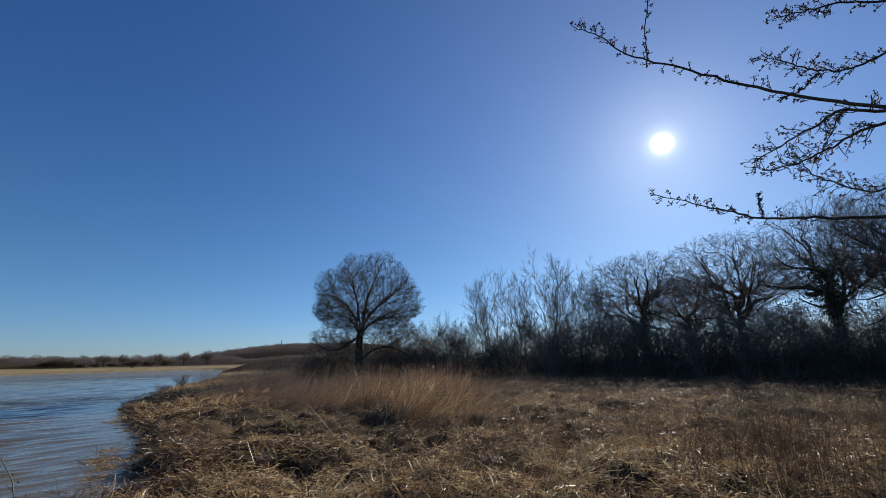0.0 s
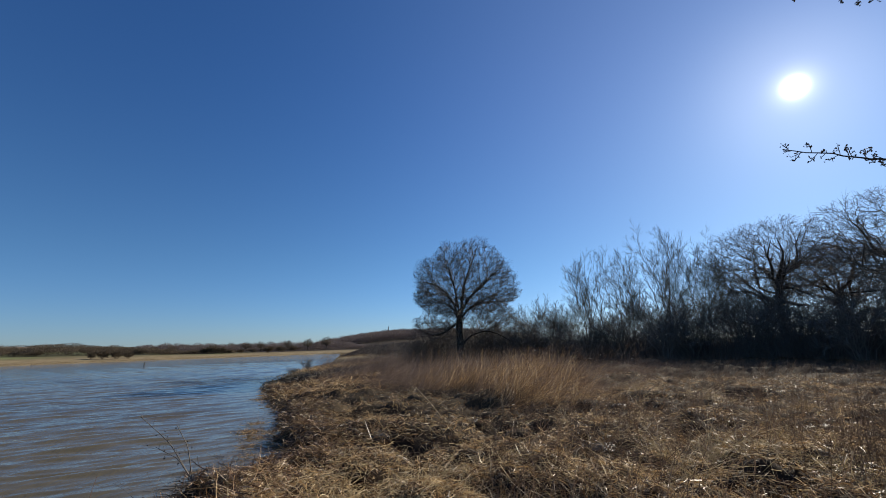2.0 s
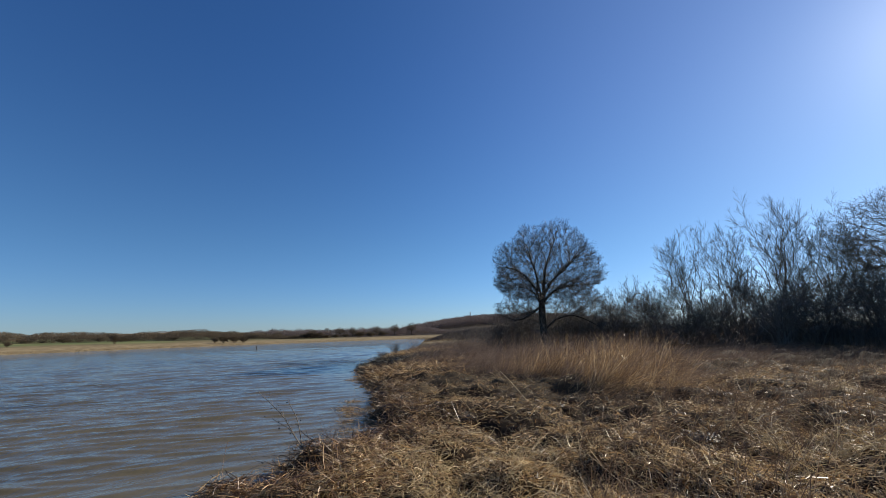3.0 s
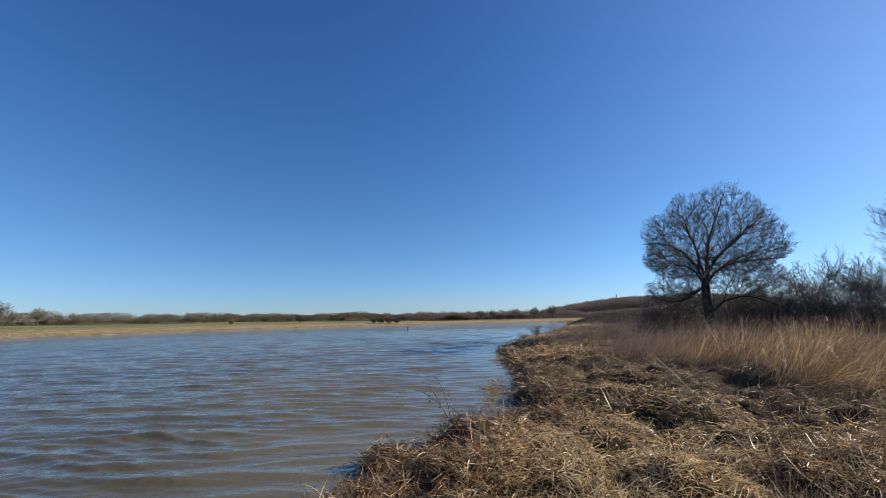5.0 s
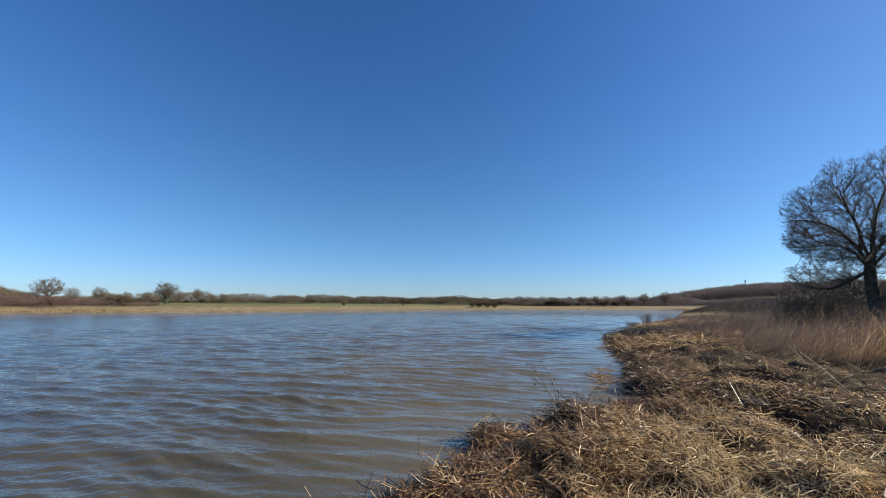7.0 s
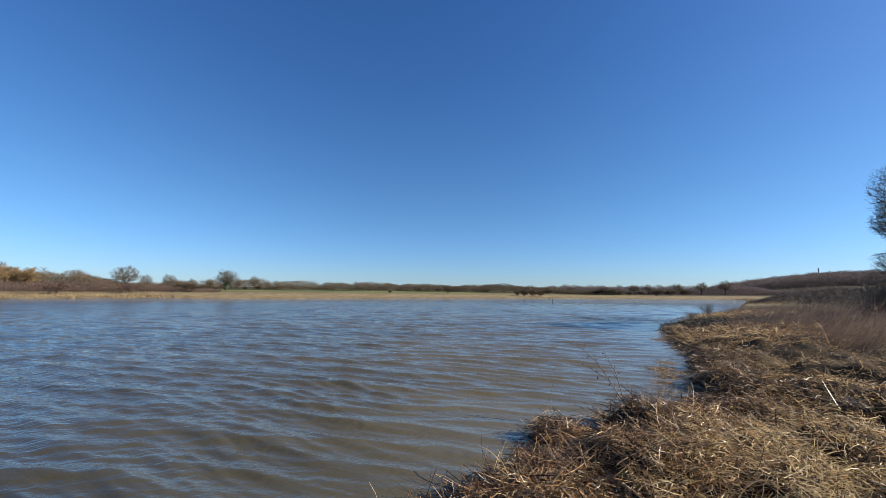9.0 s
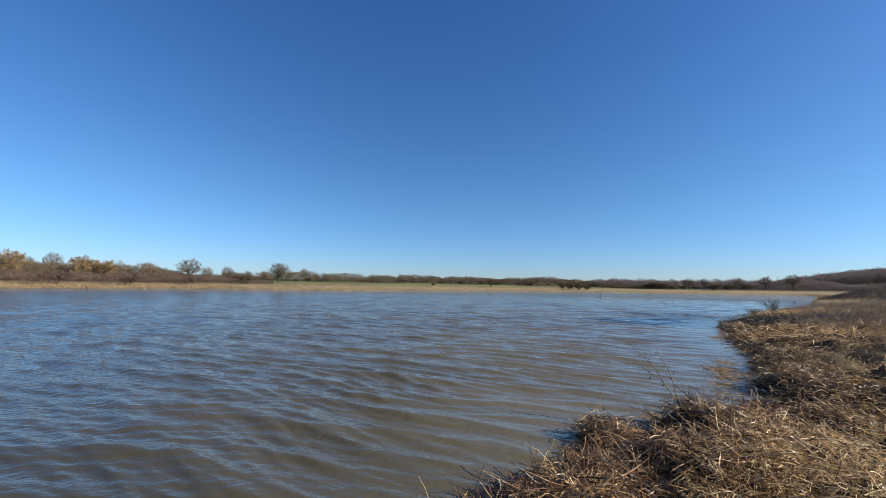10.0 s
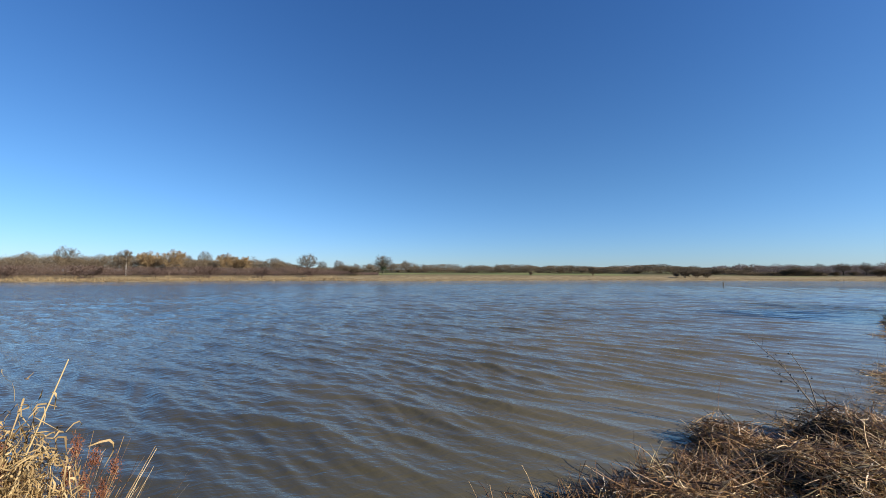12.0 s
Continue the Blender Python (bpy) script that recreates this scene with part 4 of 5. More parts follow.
def undergrowth():
    rng = np.random.default_rng(36)
    az = rng.uniform(-66, 19, 42000)
    d = np.where(az > -20, 43 - 0.2 * (9 - az), 37 - 0.2 * (-20 - az)) + np.abs(rng.normal(0, 5, len(az))) - 1.5
    x, y = polar(az, d)
    m = len(x)
    tall = rng.uniform(0.6, 3.1, m) * (0.6 + 0.7 * lumps(x, y, 4, 81)) * np.where(az > 8, 0.75, 1)
    return stuff("undergrowth", [stalks(rng, x, y, tall, rng.uniform(0.012, 0.035, m), np.abs(rng.normal(16, 16, m)), rng.uniform(0, 360, m), 0.4, 0, 3, 2, 0.3)], TWIG, "tangled dark bramble and scrub at the wood's foot", "scrub")


undergrowth()
small_bush = clump(np.random.default_rng(37), 14, 3.0, 1.9, twigs(7, 6, 6, 0.08, 0.005), 0.024, TWIG, TWIG, "low_bush", "low bare bush beside the lone tree", "bush", 4)
plant_out(small_bush, [(17.3, 43, 0.95, 1.0, 0), (19.5, 52, 0.75, 1.0, 80), (22.5, 60, 0.8, 1.1, 150), (14.3, 44, 0.9, 1.2, 200), (6.6, 42, 0.85, 1.2, 100), (3.5, 40, 0.9, 1.1, 30)], "bushes of the thicket")


# ---- the far shore ----
def far_tree(seed, name, label, mat, tall=8.0, spread=3.2, stems=8, trunk=(1.6, 0.22), fine=0.028, n=(6, 7, 6)):
    rng = np.random.default_rng(seed)
    return clump(rng, stems, tall, spread, [dict(n=n[0], angle=45, ratio=(0.35, 0.6), thick=0.5, bend=0.14, up=0.08, k=4, least=fine * 1.4),
                                            dict(n=n[1], angle=42, ratio=(0.4, 0.7), thick=0.7, bend=0.2, up=0.06, k=3, least=fine, sides=2),
                                            dict(n=n[2], angle=40, ratio=(0.4, 0.9), thick=0.7, bend=0.2, up=0.05, k=2, least=fine * 0.8, sides=2, longest=1.0)],
                 0.07 if trunk else 0.05, mat, BARK if trunk else mat, name, label, "tree", 4, (np.array([0, 0, tall * 0.58]), np.array([spread * 1.15, spread * 1.15, tall * 0.46])), trunk)


def dome_tree(seed, name, label, mat):
    """Round-headed tree, 8 m tall, of fine twigs."""
    rng = np.random.default_rng(seed)
    t = thing(name, (0, 0, 0), label, "tree")
    trunk = limb([(0, 0, -0.3), (0.08, 0, 1.2), (0, 0.1, 2.6)], 6)[None]
    part("trunk", mesh("trunk", *tubes(trunk, np.linspace(0.3, 0.16, 6)[None], 8)), BARK, t)
    a = np.arange(9) * 2.4
    out = rng.uniform(0.8, 2.6, 9)
    p = np.stack([limb([(0, 0, 2.0), (0.4 * o * math.cos(q), 0.4 * o * math.sin(q), 3.4), (o * math.cos(q), o * math.sin(q), 6.6 - 0.9 * o + rng.uniform(0, 0.8))], 6) for q, o in zip(a, out)])
    p[:, 1:] += rng.normal(0, 0.1, (9, 5, 3))
    r = np.tile(np.linspace(0.1, 0.03, 6), (9, 1))
    part("framework", mesh("framework", *tubes(p, r, 4)), BARK, t, kind="stuff")

    def head(m, shell):
        v = rng.normal(0, 1, (m, 3))
        v /= np.linalg.norm(v, axis=1, keepdims=True)
        v *= (1 + 0.15 * np.sin(4 * v[:, :1] + seed) * np.cos(3 * v[:, 1:2])) * rng.uniform(0, 1, (m, 1)) ** shell * np.array([3.3, 3.3, 3.3])
        v[:, 2] = np.where(v[:, 2] < 0, v[:, 2] * 0.6, v[:, 2])
        return v + [0, 0, 4.7]

    fork = np.array([0, 0, 2.6])
    p1, r1, m1 = reach(rng, head(45, 0.45), p, r, 0.05, 4, 0.036, 3, 0.05, fork)
    p2, r2, m2 = reach(rng, head(260, 0.38), p1, r1, 0.036, 3, 0.03, 2, 0.05, fork)
    p3, r3, m3 = reach(rng, head(800, 0.33), p2, r2, 0.03, 3, 0.026, 2, 0.05, fork)
    made, _, _ = grow(rng, p3, r3, [dict(n=3, angle=32, ratio=(0.4, 0.8), thick=0.8, bend=0.05, up=0.02, k=2, least=0.021, sides=2, longest=0.7, **{"from": 0.2})])
    part("crown", mesh("crown", *join(m1, m2, m3, *made)), mat, t, kind="stuff")
    return t


def by_elevation(az, el, d, tall, wide=1.0, turn=0.0):
    """A spot at which a plant of that height reaches up to the elevation el."""
    s = (2.0 + d * math.tan(radians(el)) - land(az, d)[2]) / tall
    return (az, d, max(s, 0.15), max(s, 0.15) * wide, turn)


oaks = dome_tree(41, "field_tree", "round-headed bare tree across the lake", TWIG_FAR)
plant_out(oaks, [by_elevation(*q) for q in ((101.3, 2.74, 172, 8, 1.15, 0), (105.2, 2.15, 178, 8, 1.0, 50), (118.4, 2.32, 180, 8, 1.1, 90), (97.3, 1.9, 176, 8, 1.0, 140), (125.6, 2.83, 178, 8, 1.0, 200),
                                           (88.3, 1.95, 205, 8, 0.8, 20), (85.6, 1.4, 235, 8, 1.0, 70), (75.5, 1.42, 250, 8, 1.0, 110), (74.2, 1.35, 255, 8, 1.0, 10), (71.3, 1.33, 250, 8, 1.2, 160), (65.7, 1.18, 260, 8, 1.0, 210),
                                           (63.9, 1.05, 262, 8, 1.0, 250), (68.6, 1.2, 255, 8, 0.9, 290), (77.5, 1.3, 262, 8, 0.9, 330), (44.0, 0.95, 330, 8, 1.0, 45), (40.5, 1.2, 320, 8, 1.0, 80), (37.2, 1.25, 300, 8, 1.0, 100), (34.0, 1.3, 290, 8, 1.0, 190),
                                           (31.6, 1.5, 290, 8, 1.0, 240), (29.3, 1.7, 300, 8, 1.0, 280), (128.5, 2.1, 190, 8, 1.0, 33), (132, 2.2, 190, 8, 1.0, 66), (95.0, 1.45, 215, 8, 0.9, 99), (93.2, 1.5, 232, 8, 1.0, 5), (86.8, 1.25, 240, 8, 1.1, 15), (83.9, 1.1, 240, 8, 1.1, 25), (82.3, 1.0, 240, 8, 1.1, 35), (79.4, 1.05, 250, 8, 1.2, 45), (72.7, 1.3, 250, 8, 1.2, 55), (70.1, 1.15, 252, 8, 1.2, 65), (67.2, 0.95, 255, 8, 1.2, 75), (61.9, 0.95, 262, 8, 1.2, 85), (59.6, 0.9, 330, 8, 1.2, 95), (48.2, 0.85, 300, 8, 1.4, 105), (46.5, 0.9, 300, 8, 1.4, 115), (42.4, 1.05, 300, 8, 1.3, 125), (38.8, 1.2, 300, 8, 1.3, 135), (99.5, 1.8, 180, 8, 0.9, 12))], "trees along the far shore")
dark = dome_tree(42, "ivy_tree", "dark ivy-grown tree on the far shore", TWIG)
rng = np.random.default_rng(43)
part("ivy", mesh("ivy", *leaves(rng, rng.normal(0, 1, (700, 3)) * [0.75, 0.75, 1.6] + [0, 0, 3.6], 0.24)), IVY, dark, kind="stuff")
plant_out(dark, [by_elevation(91.4, 2.63, 185, 8, 1.25, 0)], "trees along the far shore")
pop = dome_tree(44, "poplar", "tall narrow bare poplar on the far shore", TWIG_FAR)
plant_out(pop, [by_elevation(*q) for q in ((113.2, 2.8, 184, 8, 0.75, 0), (121.0, 2.7, 182, 8, 0.75, 90), (123, 2.2, 184, 8, 0.8, 140), (115, 2.3, 182, 8, 0.75, 180), (90, 1.6, 200, 8, 0.65, 10))], "trees along the far shore")
gold = far_tree(45, "golden_willow", "golden-twigged bare willow on the far shore", TWIG_GOLD, 6, 3.4, 10, (0.9, 0.2), 0.035)
plant_out(gold, [by_elevation(*q) for q in ((110.3, 2.3, 165, 6, 1.1, 0), (108.6, 1.9, 166, 6, 1.0, 90), (116.8, 2.55, 165, 6, 1.0, 200), (118.3, 2.3, 166, 6, 1.0, 40))], "trees along the far shore")
fbush = far_tree(46, "hedge_bush", "rounded bare hedge bush across the lake", TWIG_FAR, 3.0, 1.7, 12, None, 0.042, (6, 5, 5))
spots = []
for i in range(40):
    az = 33 + i * 1.62 + rb.uniform(-0.6, 0.6)
    left = az > 95
    el = (rb.uniform(0.7, 1.3) if left else rb.uniform(0.2, 0.75))
    spots.append(by_elevation(az, el, (rb.uniform(150, 168) if left else rb.uniform(215, 250)), 3.0, rb.uniform(1.3, 1.9) * (0.9 if left else 1.2), rb.uniform(0, 360)))
spots += [by_elevation(71.0, 0.35, 165, 3, 0.9, 0), by_elevation(63.0, 0.95, 175, 3, 0.75, 0), by_elevation(50.4, 0.3, 176, 3, 1.2, 0), by_elevation(51.4, 0.45, 174, 3, 1.2, 9), by_elevation(52.6, 0.5, 174, 3, 1.2, 80), by_elevation(53.5, 0.3, 176, 3, 1.2, 50), by_elevation(43.4, 0.5, 215, 3, 1.5, 150), by_elevation(42.4, 0.7, 215, 3, 1.5, 20), by_elevation(41.5, 0.6, 215, 3, 1.5, 70)]
plant_out(fbush, spots, "hedges across the lake")
rbush = far_tree(47, "dogwood_bush", "reddish-brown twiggy bush at the water meadow", TWIG_RUST, 3.0, 2.3, 12, None, 0.03, (5, 4, 4))
plant_out(rbush, [by_elevation(az, rb.uniform(0.55, 0.95), rb.uniform(140, 150), 3.0, rb.uniform(1.4, 2.0), rb.uniform(0, 360)) for az in (101, 107, 113, 118, 124, 130)], "hedges across the lake")


def birch():
    rng = np.random.default_rng(48)
    t = thing("birch_tree", (0, 0, 0), "slender birch with white trunk on the far shore", "tree")
    trunk = limb([(0, 0, -0.2), (0.1, 0, 3), (0, 0.1, 6)], 6)[None]
    part("trunk", mesh("trunk", *tubes(trunk, np.linspace(0.11, 0.04, 6)[None], 7)), BIRCH, t, "white peeling bark")
    made, _, _ = grow(rng, trunk, np.linspace(0.2, 0.06, 6)[None], [dict(n=22, angle=45, ratio=(0.25, 0.4), thick=0.4, k=4, up=0.1, least=0.04, **{"from": 0.35}), dict(n=10, angle=35, ratio=(0.4, 0.7), k=3, least=0.03, sides=2), dict(n=5, angle=35, ratio=(0.5, 0.8), k=3, least=0.025, sides=2)])
    part("crown", mesh("crown", *join(*made)), TWIG_FAR, t, kind="stuff")
    return t


plant_out(birch(), [by_elevation(120.7, 2.3, 164, 6.6, 1.0, 0)], "trees along the far shore")


def woods(name, seed, n, az0, az1, r0, r1, tall, wide, mat, label, crown=6.0, low=0.4, twig=(0.04, 0.12)):
    """A belt of far bare wood: fine twigs that fill rounded crowns of uneven height."""
    rng = np.random.default_rng(seed)
    az, r = rng.uniform(az0, az1, n), rng.uniform(r0, r1, n)
    x, y = polar(az, r)
    canopy = tall * (low + (1 - low) * np.sqrt(domes(x, y, crown, seed)[0])) * (0.7 + 0.5 * lumps(x, y, crown * 4, seed + 5, 2))
    canopy = canopy * step(az1, az1 - 0.2 * (az1 - az0), az) ** 0.7
    canopy = canopy * step(az0, az0 + 0.25 * (az1 - az0), az) * 0.75 + canopy * 0.25
    lift = canopy * rng.uniform(0.0, 1.0, n) ** 0.6
    return stuff(name, [stalks(rng, x, y, tall * rng.uniform(*twig, n), wide * rng.uniform(0.4, 1.2, n), rng.normal(80, 34, n), rng.uniform(0, 360, n), 0.3, lift, 2, 2, 0.3)], mat, label, "woodland")


woods("hill_wood", 51, 170000, 1, 34, 440, 600, 9.5, 0.4, TWIG_HILL, "bare brown woodland covering the far hill", 13, 0.3, (0.07, 0.18))
woods("valley_wood", 52, 90000, 22, 53, 300, 345, 7.0, 0.24, TWIG_HILL, "bare brown woods at the lake's far end", 7, 0.36)
woods("shore_wood", 53, 170000, 96, 146, 166, 188, 7.0, 0.11, TWIG_FAR, "mixed bare woodland on the far shore", 7, 0.3)
woods("shore_scrub", 59, 70000, 92, 146, 148, 164, 3.6, 0.085, TWIG_RUST, "low reddish-brown scrub at the wood's foot", 5, 0.5)
woods("field_hedge", 57, 100000, 40, 106, 226, 238, 5.4, 0.17, TWIG_FAR, "bare hedgerow between lake and fields", 9, 0.28)
woods("second_hedge", 60, 40000, 40, 100, 330, 345, 4.6, 0.24, TWIG_FAR, "dark hedgerow across the farther fields", 12, 0.12)
woods("marsh_scrub", 58, 60000, 4, 27.5, 105, 140, 3.2, 0.06, TWIG_MARSH, "dark bare scrub beyond the reed bed", 4, 0.4)
woods("ridge_hedge", 54, 16000, 44, 88, 480, 500, 4.0, 0.45, TWIG_FAR, "dark hedgerows on far fields", 9, 0.2)
woods("ridge_copse", 55, 2500, 53, 60, 1480, 1500, 7.0, 2.0, TWIG, "dark copses on the skyline ridge", 30, 0.2)
woods("back_wood", 56, 26000, -66, -8, 60, 80, 9.0, 0.085, TWIG, "bare wood behind the thicket", 7, 0.4)


# ---- small things of the bank ----
def spray(rng, m, length, width, lean, droop, foot=0.08, wander=0.3, k=5, sides=2, taper=0.3, aim=None):
    """Stalks that spring from one spot and bend over. lean, droop in degrees; aim: azimuth and spread."""
    a = rng.uniform(0, 2 * math.pi, m) if aim is None else np.radians(rng.normal(aim[0], aim[1], m))
    th0, dr = np.radians(np.abs(rng.normal(*lean, m))), np.radians(rng.normal(*droop, m))
    t = np.linspace(0, 1, k)[None]
    th = th0[:, None] + dr[:, None] * t
    aa = a[:, None] + wander * rng.normal(0, 1, (m, 1)) * t
    ln = rng.uniform(*length, m)
    seg = (ln / (k - 1))[:, None] * np.concatenate([np.zeros((m, 1)), np.ones((m, k - 1))], 1)
    f = rng.normal(0, foot, (m, 2))
    p = np.stack([f[:, :1] + np.cumsum(seg * -np.sin(aa) * np.sin(th), 1), f[:, 1:] + np.cumsum(seg * np.cos(aa) * np.sin(th), 1), np.cumsum(seg * np.cos(th), 1)], -1)
    w = rng.uniform(*width, m)[:, None] / 2 * (1 - (1 - taper) * t)
    return p, tubes(p, w, sides)


def tussock():
    rng = np.random.default_rng(61)
    t = thing("tussock", (0, 0, 0), "mop-headed tussock of dead brown reed", "tussock")
    core = bmesh.new()
    bmesh.ops.create_icosphere(core, subdivisions=3, radius=0.2)
    for v in core.verts:
        v.co *= 1 + 0.35 * (noise.noise(v.co * 7) + 0.4 * noise.noise(v.co * 19))
        v.co.z *= 0.45
    me = bpy.data.meshes.new("root_mound")
    core.to_mesh(me)
    core.free()
    part("root_mound", me, WET_WOOD, t, "dark wet root mound")
    part("thatch", mesh("thatch", *join(spray(rng, 520, (0.12, 0.36), (0.006, 0.014), (58, 25), (60, 35), 0.13)[1])), STRAW_WET, t, kind="stuff")
    part("straw", mesh("straw", *join(spray(rng, 110, (0.12, 0.36), (0.005, 0.010), (58, 25), (40, 35), 0.12, sides=3)[1])), STRAW_PALE, t, "bleached drooping stems", kind="stuff")
    return t


tus, rt = tussock(), random.Random(8)
where = [(-4.75, 3.8), (-4.0, 3.25), (-3.6, 2.4), (-3.35, 1.6), (-3.0, 2.5), (-3.3, 3.9), (-4.3, 4.5), (-2.9, 0.9), (-4.45, 6.9), (-5.7, 9.1), (-7.0, 11.5), (-9.6, 14.7), (-13.2, 19), (-3.4, 8.3), (-1.1, 6.4), (0.8, 7.7), (2.9, 7.8), (3.7, 6.7),
         (-1.8, 10.2), (1.6, 11.2), (4.8, 9.3), (-2.1, 4.7), (-4.5, 5.3), (-3.5, 5.9), (-6.1, 10.3), (-8.3, 13.2), (6.4, 9.0), (3.1, 9.9), (-15.6, 22.5), (-17.6, 27), (-2.3, -1.9), (-3.8, 4.1)]
for i, (x, y) in enumerate(where):
    z = float(height(np.array([x]), np.array([y]))[0])
    sc = rt.uniform(0.65, 1.25)
    m = Matrix.LocRotScale(Vector((x, y, z - 0.02)), Euler((0, 0, rt.uniform(0, 6.28))), Vector((sc, sc, sc * rt.uniform(0.7, 1.2))))
    if i:
        q = tus.scale.copy()
        copy_thing(tus, m @ Matrix.Diagonal((1 / q.x, 1 / q.y, 1 / q.z, 1)))
    else:
        tus.matrix_basis = m
        tagged(tus, group="tussocks on the bank")


def reed_tuft():
    rng = np.random.default_rng(62)
    t = thing("reed_tuft", (0, 0, 0), "small drowned reed tuft in shallow water", "reed tuft")
    part("dead_growth", mesh("dead_growth", *spray(rng, 60, (0.1, 0.34), (0.004, 0.008), (68, 20), (30, 30), 0.18, k=4, sides=3)[1]), STRAW_WET, t, kind="stuff")
    part("thatch", mesh("thatch", *spray(rng, 130, (0.08, 0.3), (0.006, 0.012), (84, 8), (4, 10), 0.22, k=3)[1]), STRAW, t, kind="stuff")
    return t


tuft = reed_tuft()
for i, (x, y, sc) in enumerate(((-7.3, 9.6, 1.1), (-6.9, 9.2, 0.8), (-7.6, 9.9, 0.9), (-6.4, 8.5, 0.9), (-5.9, 7.6, 0.8), (-5.5, 6.7, 0.7), (-8.2, 10.9, 0.8), (-5.3, 4.2, 0.8), (-5.3, 5.3, 0.7), (-3.8, 0.9, 0.7), (-12.2, 16.2, 1.0))):
    m = Matrix.LocRotScale(Vector((x, y, 0.0)), Euler((0, 0, i * 1.3)), Vector((sc, sc, sc)))
    if i:
        q = tuft.scale.copy()
        copy_thing(tuft, m @ Matrix.Diagonal((1 / q.x, 1 / q.y, 1 / q.z, 1)))
    else:
        tuft.matrix_basis = m
        tagged(tuft, group="tufts at the water's edge")


def drowned_stems():
    """Thin dark stems that stand in the shallows off the bank."""
    rng = np.random.default_rng(68)
    c = np.array([(-7.2, 9.7), (-6.6, 8.7), (-6.0, 7.6), (-5.7, 6.6), (-8.6, 11.6), (-7.9, 10.4), (-5.6, 5.7)])[rng.integers(0, 7, 210)]
    x, y = c[:, 0] + rng.normal(0, 0.3, 210), c[:, 1] + rng.normal(0, 0.3, 210)
    return stuff("drowned_stems", [stalks(rng, x, y, rng.uniform(0.4, 0.85, 210), rng.uniform(0.003, 0.007, 210), np.abs(rng.normal(28, 22, 210)), rng.uniform(0, 360, 210), 0.5, 0, 5, 3, 0.4)],
                 TWIG, "thin dark dead stems standing in shallow water", "stems")


drowned_stems()


def dock_plant():
    """Two thin dead stems with a few dry curled leaves, leaning over the water."""
    rng = np.random.default_rng(63)
    base = np.array([-4.74, 5.1, 0.36])
    t = thing("dead_willowherb", base, "thin dead plant stems with dark dry leaves over the water", "plant")
    e = np.array([-0.42, 0.0, 1.93])
    for tip_az, tip_el, dist in ((46.1, -6.1, 7.2), (42.5, -7.3, 7.0), (44.2, -9.4, 6.9)):
        tip = e + np.array(toward(tip_az, tip_el)) * dist - base
        line = limb([(0, 0, 0), tip * 0.5 + [0.02, 0.03, 0.06], tip], 8)[None]
        st = part("stem", mesh("stem", *tubes(line, np.linspace(0.008, 0.0035, 8)[None], 5)), TWIG, t)
        made, _, _ = grow(rng, line, np.linspace(0.006, 0.0025, 8)[None], [dict(n=9, angle=50, ratio=(0.06, 0.2), k=4, thick=0.6, least=0.0018)])
        part("side_growth", mesh("side_growth", *join(*made)), TWIG, st, kind="stuff")
        q = line[0][rng.integers(3, 8, 9)] + rng.normal(0, 0.035, (9, 3))
        part("dry_foliage", mesh("dry_foliage", *leaves(rng, q, 0.017)), WET_WOOD, st, "dark curled dry leaves", kind="stuff")


dock_plant()


